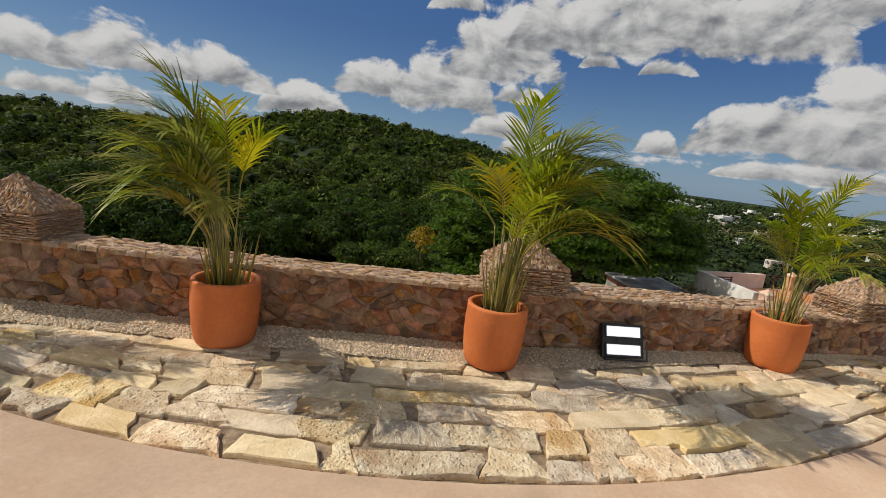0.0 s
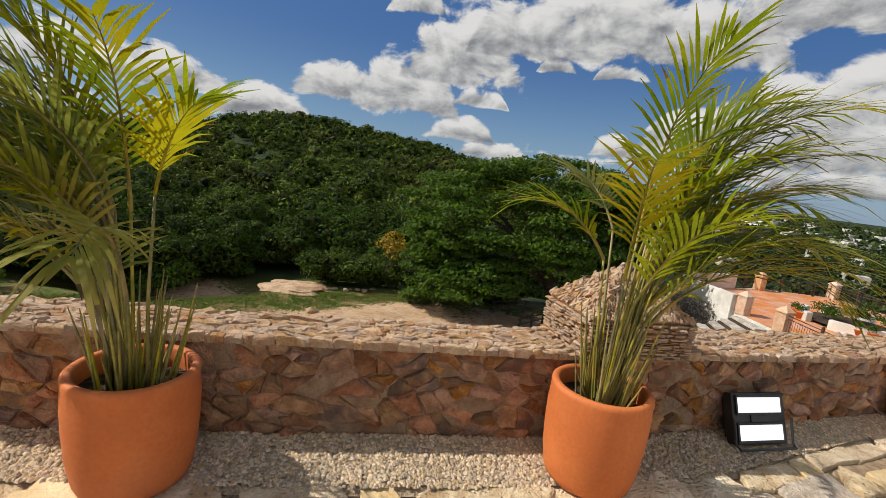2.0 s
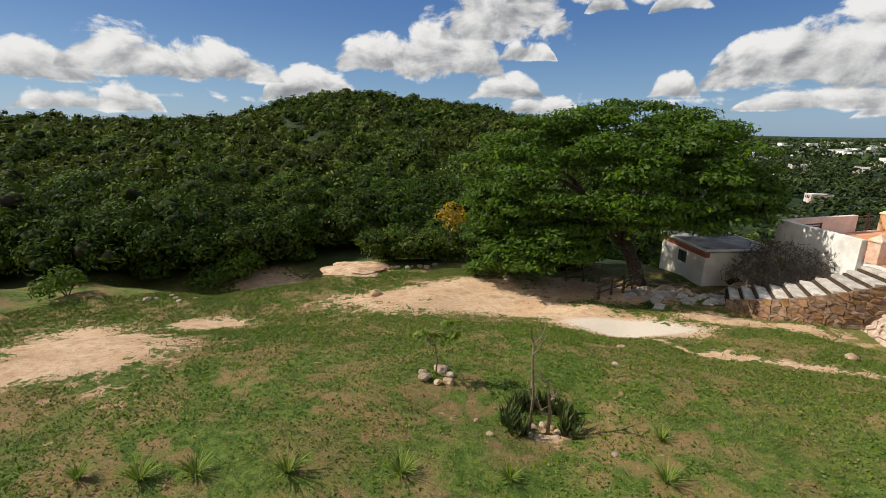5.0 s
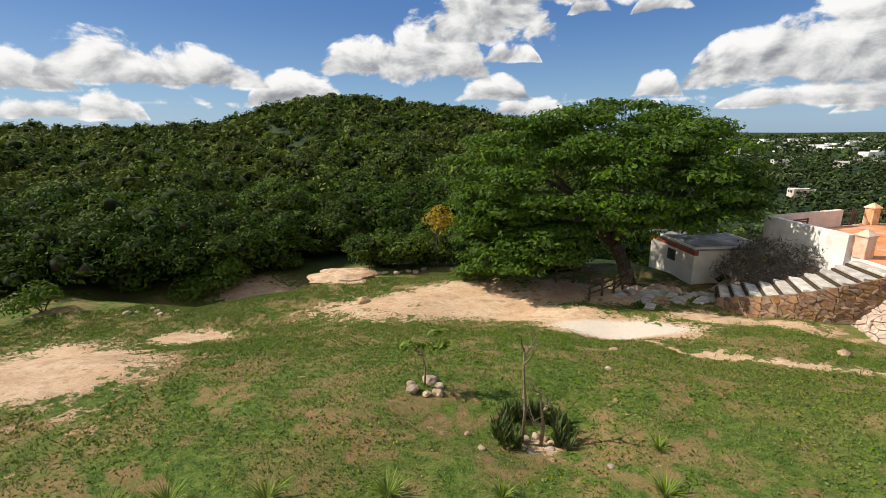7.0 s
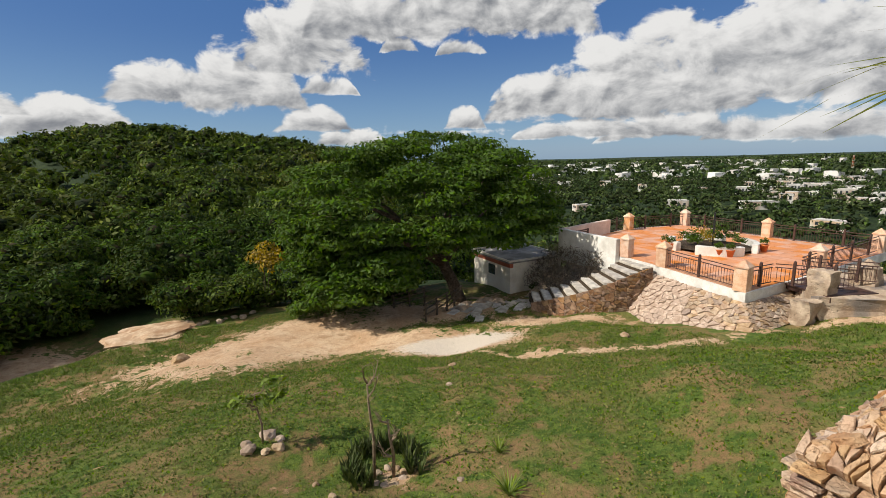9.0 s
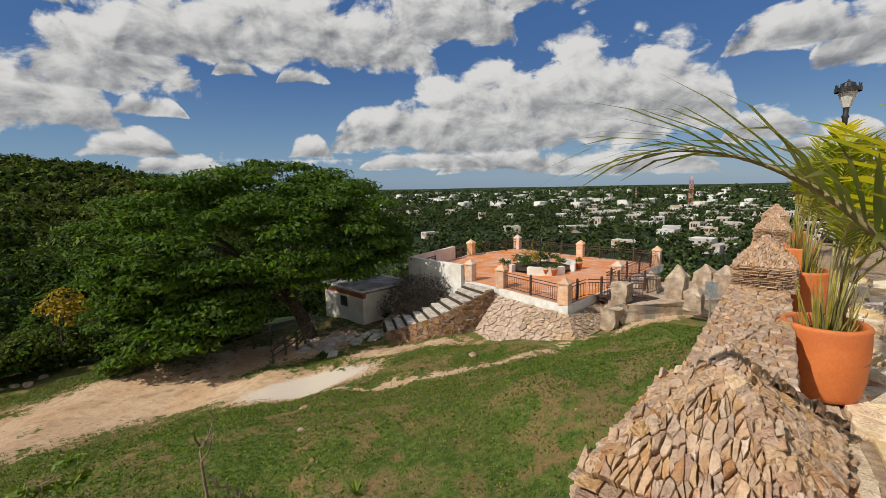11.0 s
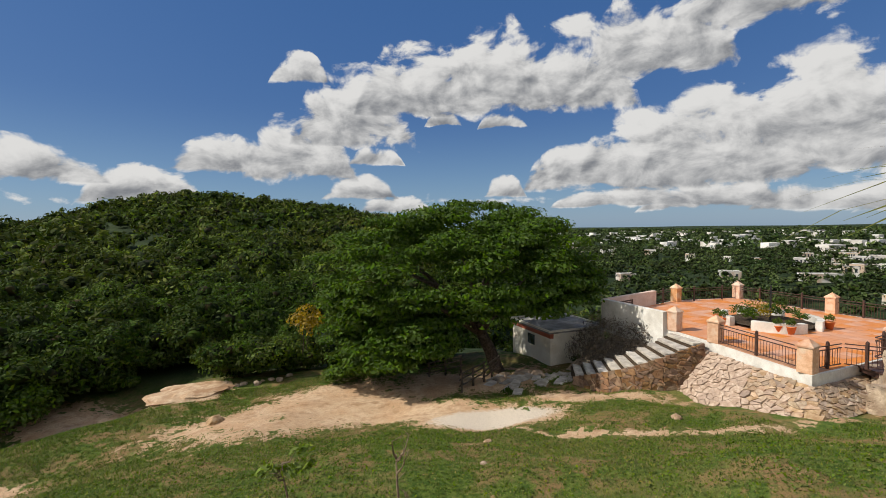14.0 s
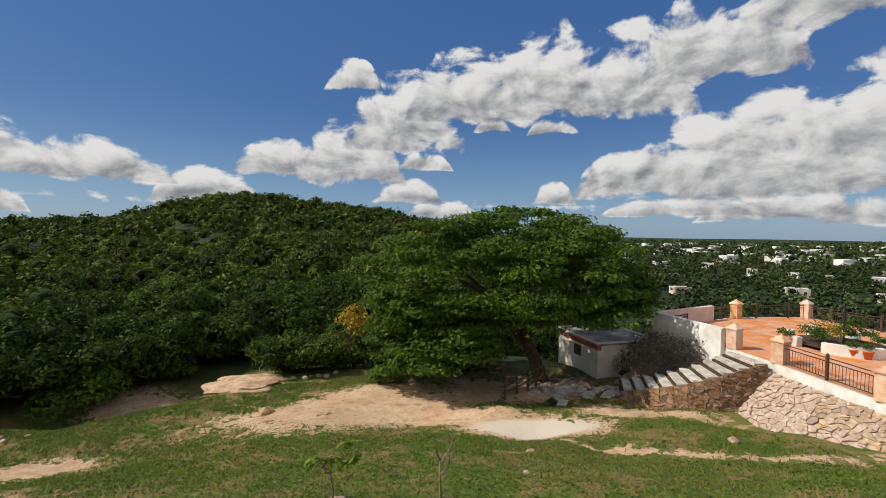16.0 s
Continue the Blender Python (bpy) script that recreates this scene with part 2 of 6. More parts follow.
TERRACE_JOINT = mat("terrace grout", (0.48, 0.24, 0.13), (0.56, 0.31, 0.18), 3, 0.9, 0.1, 40)
PILLAR_STONE = mat("peach masonry", (0.55, 0.31, 0.19), (0.66, 0.43, 0.29), 5, 0.9, 0.3, 40, third=(0.62, 0.47, 0.35), vary=0.3)
RETAINING = mat("pale rubble masonry", (0.31, 0.215, 0.14), (0.47, 0.36, 0.26), 5, 0.92, 0.5, 30, third=(0.33, 0.24, 0.17), vary=0.5, island=0.0, spots=0.2)
RETAINING_BED = mat("pale mortar", (0.30, 0.22, 0.15), (0.42, 0.32, 0.235), 3, 0.95, 0.4, 30)
CHEEK = mat("brown rubble masonry", (0.17, 0.10, 0.06), (0.30, 0.195, 0.12), 4, 0.92, 0.5, 30, vary=0.5)
STEP_STONE = mat("grey step slab", (0.36, 0.33, 0.29), (0.56, 0.52, 0.46), 3, 0.9, 0.3, 30, vary=0.3, spots=0.25)
ROOF_GREY = mat("stained roof screed", (0.24, 0.225, 0.20), (0.44, 0.42, 0.385), 1.1, 0.92, 0.3, 20, third=(0.15, 0.14, 0.125))
RUIN = mat("grey ruin masonry", (0.32, 0.235, 0.165), (0.52, 0.415, 0.305), 2.5, 0.95, 0.8, 16, third=(0.22, 0.19, 0.165), spots=0.4, pits=0.5)
BARK = mat("grey brown bark", (0.05, 0.04, 0.03), (0.13, 0.10, 0.075), 9, 0.95, 0.8, 40)
TWIG = mat("pale twig", (0.16, 0.12, 0.085), (0.30, 0.23, 0.16), 14, 0.9, 0.3, 60)
LEAF_TREE = mat("feathery tree leaf", (0.036, 0.076, 0.0110), (0.090, 0.148, 0.0220), 0.7, 0.6, 0.0, 20, island=0.4, leaf=0.24)
LEAF_WOOD = mat("woodland leaf", (0.018, 0.042, 0.007), (0.066, 0.108, 0.016), 0.22, 0.7, 0.0, 6, third=(0.085, 0.106, 0.020), island=0.6, leaf=0.12, trees=1.0)
# crown cores: twig colours painted very dark, as the shade inside
CROWN_SHADE = mat("inner twigs with shade painted in", (0.006, 0.013, 0.003), (0.026, 0.042, 0.008), 2.5, 0.9, 1.0, 9, third=(0.030, 0.024, 0.012), island=0.5)
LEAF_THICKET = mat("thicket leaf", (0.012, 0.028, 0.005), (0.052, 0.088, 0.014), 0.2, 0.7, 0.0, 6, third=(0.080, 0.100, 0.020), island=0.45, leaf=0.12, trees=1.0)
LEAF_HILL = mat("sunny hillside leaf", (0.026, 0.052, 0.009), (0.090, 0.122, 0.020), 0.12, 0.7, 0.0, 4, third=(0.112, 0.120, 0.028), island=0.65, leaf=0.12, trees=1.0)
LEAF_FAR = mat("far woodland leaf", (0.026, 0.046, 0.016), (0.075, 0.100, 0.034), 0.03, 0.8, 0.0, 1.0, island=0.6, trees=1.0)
LEAF_YELLOW = mat("yellowing leaf", (0.24, 0.17, 0.02), (0.42, 0.27, 0.03), 3, 0.6, 0.0, 20, island=0.5, leaf=0.25)
LEAF_DARK = mat("dark shrub leaf", (0.020, 0.045, 0.008), (0.066, 0.105, 0.017), 2, 0.7, 0.0, 20, island=0.5, leaf=0.12)
LEAF_GREY = mat("silvery leaf", (0.065, 0.08, 0.055), (0.12, 0.135, 0.1), 2, 0.6, 0.0, 20, island=0.5, leaf=0.15)
LEAF_BUSH = mat("bright bush leaf", (0.0455, 0.0845, 0.013), (0.0975, 0.1495, 0.026), 2, 0.55, 0.0, 20, island=0.6, leaf=0.25)
BLADE = mat("grass blade", (0.046, 0.098, 0.011), (0.135, 0.180, 0.028), 0.8, 0.6, 0.0, 20, third=(0.20, 0.17, 0.06), island=0.8, leaf=0.22)
TUFT = mat("pale grass blade", (0.13, 0.20, 0.035), (0.24, 0.29, 0.07), 3.0, 0.55, 0.0, 20, island=0.6, leaf=0.3)
SPIKY = mat("bed plant leaf", (0.045, 0.07, 0.024), (0.12, 0.14, 0.05), 4, 0.45, 0.0, 20, vary=0.3, leaf=0.1)
ROCK = mat("pale field stone", (0.30, 0.21, 0.135), (0.46, 0.35, 0.24), 6, 0.92, 0.5, 40, vary=0.4)
GLASS_DARK = mat("dark window", (0.02, 0.025, 0.03), (0.05, 0.06, 0.07), 2, 0.15, 0.0, 10, gloss=0.5)
TOWN_WHITE = mat("town wall", (0.51, 0.4845, 0.442), (0.68, 0.663, 0.629), 0.2, 0.9, 0.0, 2, third=(0.4675, 0.357, 0.272), vary=0.5)
TOWN_ROOF = mat("town roof", (0.38, 0.35, 0.32), (0.62, 0.60, 0.57), 0.2, 0.9, 0.0, 2, vary=0.5)


def lamp_panel():
    m = bpy.data.materials.new("lit diffuser")
    m.use_nodes = True
    s = m.node_tree.nodes["Principled BSDF"]
    s.inputs["Base Color"].default_value = (0.85, 0.86, 0.88, 1)
    s.inputs["Emission Color"].default_value = (1, 1, 1, 1)
    s.inputs["Emission Strength"].default_value = 0.9
    return m


PANEL = lamp_panel()

# ---- building helpers ----
rng = np.random.default_rng(7)


def mesh_of(name, verts, faces, material, smooth=False):
    me = bpy.data.meshes.new(name)
    me.from_pydata([tuple(v) for v in verts], [], [tuple(f) for f in faces])
    for m in material if isinstance(material, (list, tuple)) else (material,):
        me.materials.append(m)
    if smooth:
        me.shade_smooth()
    me.update()
    return me


def fast_mesh(name, verts, quads, material):
    """A mesh from an array of points and an array of faces that all have as many corners."""
    me = bpy.data.meshes.new(name)
    verts, quads = np.asarray(verts, np.float32), np.asarray(quads, np.int32)
    n, k = quads.shape
    me.vertices.add(len(verts))
    me.vertices.foreach_set("co", verts.ravel())
    me.loops.add(n * k)
    me.loops.foreach_set("vertex_index", quads.ravel())
    me.polygons.add(n)
    me.polygons.foreach_set("loop_start", np.arange(n, dtype=np.int32) * k)
    me.materials.append(material)
    me.update(calc_edges=True)
    return me


def part(name, bm, material, parent=None, label="", smooth=False):
    """Link a bmesh, or a finished mesh, as one mesh object under a thing or a part."""
    if isinstance(bm, bmesh.types.BMesh):
        me = bpy.data.meshes.new(name)
        bm.to_mesh(me)
        bm.free()
        me.materials.append(material)
        if smooth:
            me.shade_smooth()
    else:
        me = bm
    ob = new(name, me)
    ob.parent = parent
    if label:
        ob["label"] = label
    return ob


def thing(name, x, y, z, label, category, group="", kind="", turn=0.0):
    ob = new(name)
    ob.empty_display_size = 0.1
    ob.matrix_basis = pose(x, y, z, 0, 0, turn)
    return tagged(ob, label, category, group, kind)


def box(bm, x0, x1, y0, y1, z0, z1, bevel=0.0):
    made = bmesh.ops.create_cube(bm, size=1.0)["verts"]
    for v in made:
        v.co = Vector(((x0 + x1) / 2 + v.co.x * (x1 - x0), (y0 + y1) / 2 + v.co.y * (y1 - y0), (z0 + z1) / 2 + v.co.z * (z1 - z0)))
    if bevel:
        edges = list({e for v in made for e in v.link_edges})
        bmesh.ops.bevel(bm, geom=edges, offset=bevel, segments=2, profile=0.6, affect="EDGES")
    return bm


def boxed(x0, x1, y0, y1, z0, z1, bevel=0.0):
    return box(bmesh.new(), x0, x1, y0, y1, z0, z1, bevel)


def tube(bm, points, radii, sides=6):
    """A round bar along points, with a radius at each."""
    rings = []
    points = [Vector(p) for p in points]
    for i, p in enumerate(points):
        d = (points[min(i + 1, len(points) - 1)] - points[max(i - 1, 0)]).normalized()
        side = d.cross(Vector((0.3, 0.2, 1.0)) if abs(d.z) < 0.95 else Vector((1, 0, 0))).normalized()
        other = d.cross(side)
        r = radii[i] if isinstance(radii, (list, tuple)) else radii
        rings.append([bm.verts.new(p + (side * math.cos(a) + other * math.sin(a)) * r) for a in [k * math.tau / sides for k in range(sides)]])
    for a, b in zip(rings, rings[1:]):
        for k in range(sides):
            bm.faces.new((a[k], a[(k + 1) % sides], b[(k + 1) % sides], b[k]))
    bm.faces.new(rings[0][::-1])
    bm.faces.new(rings[-1])
    return bm


def lathe(bm, profile, sides=40, centre=(0, 0)):
    rings = []
    for r, z in profile:
        rings.append([bm.verts.new((centre[0] + r * math.cos(k * math.tau / sides), centre[1] + r * math.sin(k * math.tau / sides), z)) for k in range(sides)])
    for a, b in zip(rings, rings[1:]):
        for k in range(sides):
            bm.faces.new((a[k], a[(k + 1) % sides], b[(k + 1) % sides], b[k]))
    return bm


def clip(poly, px, py, nx, ny):
    """The part of a flat polygon on the side of a line away from its normal."""
    out = []
    for i in range(len(poly)):
        a, b = poly[i], poly[(i + 1) % len(poly)]
        da, db = (a[0] - px) * nx + (a[1] - py) * ny, (b[0] - px) * nx + (b[1] - py) * ny
        if da <= 0:
            out.append(a)
        if da * db < 0:
            t = da / (da - db)
            out.append((a[0] + (b[0] - a[0]) * t, a[1] + (b[1] - a[1]) * t))
    return out


def cells(u0, u1, v0, v1, step_u, step_v, jitter, gap, seed, clumps=0.0):
    """Irregular stones that fill a rectangle: shrunken cells round jittered centres."""
    r = random.Random(seed)
    seeds = []
    rows = max(1, round((v1 - v0) / step_v))
    cols = max(1, round((u1 - u0) / step_u))
    for j in range(rows):
        for i in range(cols):
            u = u0 + (i + 0.5 + (0.5 if j % 2 else 0) + r.uniform(-jitter, jitter)) * (u1 - u0) / cols
            v = v0 + (j + 0.5 + r.uniform(-jitter, jitter)) * (v1 - v0) / rows
            seeds.append((min(max(u, u0 + 0.01), u1 - 0.01), min(max(v, v0 + 0.01), v1 - 0.01)))
            if r.random() < clumps:
                seeds.append((u + r.uniform(-0.5, 0.5) * step_u, min(max(v + r.uniform(-0.5, 0.5) * step_v, v0 + 0.01), v1 - 0.01)))
    stretch = step_u / step_v
    out = []
    pts = np.array(seeds) * (1.0, stretch)
    for k, (u, v) in enumerate(seeds):
        poly = [(u0, v0), (u1, v0), (u1, v1), (u0, v1)]
        near = np.argsort(((pts - pts[k]) ** 2).sum(1))[1:15]
        for q in near:
            qu, qv = seeds[q]
            nx, ny = (qu - u), (qv - v) * stretch * stretch
            l = math.hypot(nx, ny)
            if l < 1e-6:
                continue
            nx, ny = nx / l, ny / l
            poly = clip(poly, (u + qu) / 2 - nx * gap / 2, (v + qv) / 2 - ny * gap / 2, nx, ny)
            if len(poly) < 3:
                break
        if len(poly) >= 3:
            cu, cv = sum(p[0] for p in poly) / len(poly), sum(p[1] for p in poly) / len(poly)
            area = abs(sum(poly[i][0] * poly[(i + 1) % len(poly)][1] - poly[(i + 1) % len(poly)][0] * poly[i][1] for i in range(len(poly)))) / 2
            if area > 1e-4:
                out.append((cu, cv, poly, area))
    return out


def broken(poly, r, amount):
    """The outline with uneven sides and knocked corners."""
    out = []
    for i in range(len(poly)):
        (ax, ay), (bx, by) = poly[i], poly[(i + 1) % len(poly)]
        l = math.hypot(bx - ax, by - ay)
        wob = min(amount, l * 0.16)
        out.append((ax + r.uniform(-wob, wob) * 0.5, ay + r.uniform(-wob, wob) * 0.5))
        if l > amount * 3:
            t = r.uniform(0.3, 0.7)
            out.append((ax + (bx - ax) * t + r.uniform(-wob, wob), ay + (by - ay) * t + r.uniform(-wob, wob)))
    return out


def stone_mesh(poly, cu, cv, depth, r, material, round_off=0.12, tilt=0.0):
    """One stone about its own centre: flat outline, worn edge, uneven face. u, v in the face, depth outwards."""
    verts, faces = [], []
    k = len(poly)
    tu, tv = r.uniform(-tilt, tilt), r.uniform(-tilt, tilt)
    size = max(0.02, min(max(p[0] for p in poly) - min(p[0] for p in poly), max(p[1] for p in poly) - min(p[1] for p in poly)))
    for ring, (scale, out) in enumerate(((1.0, -0.02), (1.0, depth * 0.6), (1.0 - round_off * (0.06 / size if size > 0.12 else 0.6), depth))):
        for u, v in poly:
            du, dv = (u - cu) * scale, (v - cv) * scale
            n = 0.0 if ring == 0 else (r.uniform(-0.15, 0.15) * depth + tu * du + tv * dv)
            verts.append((du, dv, out + n))
    for ring in range(2):
        for i in range(k):
            a, b = ring * k + i, ring * k + (i + 1) % k
            faces.append((a, b, b + k, a + k))
    verts.append((0, 0, depth * r.uniform(1.0, 1.35)))
    for i in range(k):
        faces.append((2 * k + i, 2 * k + (i + 1) % k, 3 * k))
    return verts, faces

# ---- ground: one sheet from the foot of the parapet to the horizon ----
SPOTS = np.array([
    (-12, 4, -2.6), (-6, 4.3, -3.0), (0, 4.3, -3.4), (5, 5, -2.6), (10, 6, -2.2), (22.7, 8.5, -4.3), (21.8, 10.4, -4.5), (17.5, 9.5, -3.9), (30.7, 8, -5.0), (18.1, 12.0, -4.95), (20.5, 10.7, -4.5), (14.5, 13.2, -5.0), (11.35, 14.8, -5.35), (8.6, 16.5, -5.65), (-17, 25, -6.6), (-14.5, 25.5, -7.0), (-20, 30, -7.3), (-22, 24, -6.0), (22, -5, -1.5), (-3.3, 8.5, -4.0), (0.7, 9.6, -4.2), (1.9, 11.8, -4.9), (5.0, 9.1, -4.1), (6.5, 12.2, -4.5), (10.5, 8.7, -3.3), (11.6, 6.8, -2.2), (15.7, 11.2, -4.6), (13.8, 15.3, -5.5), (15.6, 17.4, -6.0), (13.9, 22, -6.35), (10.5, 23.5, -6.7), (14.4, 26, -7.0), (12.3, 27.7, -7.2), (7.7, 20, -6.4), (3.7, 24, -6.9), (-4.3, 31, -7.2), (-8.3, 25, -6.9), (-11.3, 13.5, -4.6), (-27.3, 33, -6.9), (-19.3, 27, -6.9), (-13, 31, -9.3), (-8, 34, -9.3), (-18, 30.5, -8.4), (-24, 29, -7.4), (8.7, 36, -8.5), (22.7, 30, -10.0), (33.7, 25, -12.0), (33.7, 14, -9.0), (0.7, 42, -9.0), (-19.3, 45, -8.0), (20.7, 45, -11.0), (-39.3, 20, -4.0),
])


def smooth(a, b, v):
    t = np.clip((v - a) / (b - a), 0, 1)
    return t * t * (3 - 2 * t)


def land(x, y):
    """The height of the ground at each place."""
    x, y = np.asarray(x, float), np.asarray(y, float)
    d2 = (x[..., None] - SPOTS[:, 0]) ** 2 + (y[..., None] - SPOTS[:, 1]) ** 2 + 1.5
    w = d2 ** -1.6
    near = (w * SPOTS[:, 2]).sum(-1) / w.sum(-1)
    dist, az = np.hypot(x + 0.95, y - 3.6), np.degrees(np.arctan2(x + 0.95, y - 3.6))
    plain = -34.0 + 4 * np.sin(x * 0.004 + 1) * np.sin(y * 0.003)
    side = smooth(34, 16, az) * smooth(-150, -80, az)
    crest = np.interp(az, (-150, -80, -45, -36, -27, -22, -18, -15, -10, -6, -1.5, 7, 13, 20, 26), (0, 8, 8.8, 8.2, 8.4, 10.4, 14.6, 18.6, 21.8, 22.4, 20.4, 16.6, 11.4, 5, 0))
    rise = smooth(48, 245, dist) * crest
    fall = smooth(290, 1100, dist)
    hill = (-8.5 + rise) * (1 - fall) + plain * fall
    far = hill * side + plain * (1 - side)
    t = smooth(34, 60, dist)
    t = np.maximum(t, smooth(30, 110, dist) * (1 - side))
    bumps = 0.05 * np.sin(x * 1.7 + y * 0.6) * np.sin(y * 1.9 - x * 0.4) + 0.10 * np.sin(x * 0.53 + 2) * np.sin(y * 0.61)
    return near * (1 - t) + far * t + bumps * (dist < 300)


def land_at(x, y):
    return float(land(np.array([x]), np.array([y]))[0])


def bare(x, y):
    """How bare the soil is: trodden yard, paths and worn patches."""
    wob = 0.35 * np.sin(x * 0.9 + 0.7 * y) + 0.3 * np.sin(1.7 * y - 0.6 * x + 1) + 0.2 * np.sin(2.9 * x + 2.3 * y)

    def oval(cx, cy, a, b, turn=0.0):
        c, s = math.cos(radians(turn)), math.sin(radians(turn))
        u, v = (x - cx) * c + (y - cy) * s, -(x - cx) * s + (y - cy) * c
        return 1.25 - np.sqrt((u / a) ** 2 + (v / b) ** 2)

    out = oval(1.8, 25.0, 8.0, 4.0, 8)
    out = np.maximum(out, oval(8.1, 19.9, 4.2, 2.1, -14))
    out = np.maximum(out, oval(9.2, 25.5, 6.5, 3.5))
    out = np.maximum(out, oval(5.6, 22.6, 4.2, 1.9, -22))
    out = np.maximum(out, oval(-5.4, 31.0, 2.8, 2.0))
    out = np.maximum(out, oval(-11.6, 17.8, 5.6, 3.0, -40) + 0.05)
    out = np.maximum(out, oval(-9.6, 21.6, 2.2, 1.3, 10))
    out = np.maximum(out, oval(-9.8, 14.6, 3.0, 1.2, 30))
    out = np.maximum(out, oval(-10.4, 33.0, 3.0, 3.6) + 0.1)
    line = np.interp(x, (7.4, 8.6, 11.35, 14.5, 18.1, 20.5, 22.5, 26.0), (18.2, 16.5, 14.8, 13.2, 12.0, 10.7, 9.3, 8.0))
    path = 0.72 - 0.7 * np.abs(y - line) / (0.42 + 0.03 * np.clip(x - 8, 0, 14))
    out = np.maximum(out, np.where((x > 7.4) & (x < 26), path, -1))
    out = np.maximum(out, oval(14.2, 18.6, 2.6, 1.5, -40) - 0.35)
    out = np.maximum(out, oval(12.0, 20.4, 2.4, 1.3, -35))
    out = np.maximum(out, oval(2.3, 11.4, 1.3, 0.8) - 0.55)
    for cx, cy, a, b in ((9.6, 16.4, 1.6, 0.6), (5.6, 16.6, 1.4, 0.45)):
        out = np.maximum(out, oval(cx, cy, a, b) - 0.45)
    return np.clip(out + 0.35 * wob * 0.6, 0, 1)


def worn(x, y):
    """Where the turf is thin and dry: patches of many sizes."""
    a, b = x + 0.8 * np.sin(0.7 * y + 0.3 * x), y + 0.8 * np.sin(0.6 * x - 0.4 * y + 2)
    s = np.sin(0.9 * a + 0.4 * b) * np.sin(0.8 * b - 0.3 * a + 1) + 0.8 * np.sin(2.1 * a - 0.9 * b) * np.sin(2.3 * b + 0.8 * a + 2)
    s = s + 0.6 * np.sin(4.7 * a + 2.1 * b + 1) * np.sin(5.2 * b - 1.7 * a) + 0.4 * np.sin(9.1 * a - 4.1 * b) * np.sin(8.3 * b + 3.7 * a)
    return smooth(-0.15, 1.15, s)


def ground_material():
    m = bpy.data.materials.new("turf and soil")
    m.use_nodes = True
    m.node_tree.nodes.clear()
    n = Nodes(m.node_tree)
    coord = n.add("ShaderNodeTexCoord").outputs["Object"]
    mask = n.add("ShaderNodeAttribute")
    mask.attribute_name = "soil"

    def tex(scale, detail=6.0, rough=0.65):
        t = n.add("ShaderNodeTexNoise", Scale=scale, Detail=detail, Roughness=rough)
        n.link(coord, t.inputs["Vector"])
        return t.outputs["Fac"]

    patch, tuft, crumb, wide, mid = tex(0.7), tex(5.0), tex(38.0), tex(0.18, 3), tex(1.9)
    turf = n.mix(n.ramp(tuft, 0.35, 0.65), (0.046, 0.086, 0.014), (0.120, 0.158, 0.030))
    turf = n.mix(n.math("MULTIPLY", n.ramp(patch, 0.46, 0.64), 0.75), turf, (0.26, 0.165, 0.08))
    turf = n.mix(n.math("MULTIPLY", n.ramp(wide, 0.5, 0.62), 0.4), turf, (0.16, 0.135, 0.045))
    thin = n.add("ShaderNodeAttribute")
    thin.attribute_name = "worn"
    dryness = n.math("ADD", thin.outputs["Fac"], n.math("MULTIPLY", n.math("SUBTRACT", mid, 0.5), 2.2))
    turf = n.mix(n.math("MULTIPLY", n.ramp(dryness, 0.35, 0.85), 0.85), turf, n.mix(n.ramp(tuft, 0.4, 0.62), (0.24, 0.145, 0.07), (0.14, 0.125, 0.04)))
    soil = n.mix(n.ramp(patch, 0.3, 0.7), (0.46, 0.295, 0.17), (0.58, 0.43, 0.285))
    soil = n.mix(n.ramp(tuft, 0.48, 0.72), soil, (0.40, 0.25, 0.145))
    soil = n.mix(n.math("MULTIPLY", n.ramp(mid, 0.50, 0.66), 0.7), soil, (0.33, 0.20, 0.11))
    chalk = n.add("ShaderNodeAttribute")
    chalk.attribute_name = "chalk"
    soil = n.mix(n.ramp(n.math("ADD", chalk.outputs["Fac"], n.math("MULTIPLY", n.math("SUBTRACT", tuft, 0.5), 0.6)), 0.3, 0.6), soil, (0.60, 0.52, 0.42))
    edge = n.math("ADD", mask.outputs["Fac"], n.math("ADD", n.math("MULTIPLY", n.math("SUBTRACT", tuft, 0.5), 1.3), n.math("MULTIPLY", n.math("SUBTRACT", mid, 0.5), 2.2)))
    colour = n.mix(n.ramp(edge, 0.38, 0.58), turf, soil)
    # ground under the trees painted near black-green, as shade between the crowns
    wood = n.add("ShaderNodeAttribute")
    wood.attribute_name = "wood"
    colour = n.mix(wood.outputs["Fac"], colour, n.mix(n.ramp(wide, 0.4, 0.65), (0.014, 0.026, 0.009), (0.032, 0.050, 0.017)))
    grain = n.tree.nodes.new("ShaderNodeMix")
    grain.data_type, grain.blend_type = "RGBA", "MULTIPLY"
    grain.inputs[0].default_value = 1.0
    n.link(colour, grain.inputs[6])
    n.link(n.math("ADD", 0.05, n.math("MULTIPLY", crumb, 1.9)), grain.inputs[7])
    shader = n.add("ShaderNodeBsdfPrincipled", Roughness=0.95)
    shader.inputs["Specular IOR Level"].default_value = 0.15
    n.link(grain.outputs[2], shader.inputs["Base Color"])
    b = n.add("ShaderNodeBump", Strength=0.8, Distance=0.06)
    n.link(n.math("ADD", n.math("MULTIPLY", tuft, 1.2), n.math("MULTIPLY", crumb, 0.5)), b.inputs["Height"])
    n.link(b.outputs[0], shader.inputs["Normal"])
    out = n.add("ShaderNodeOutputMaterial")
    n.link(shader.outputs[0], out.inputs[0])
    return m


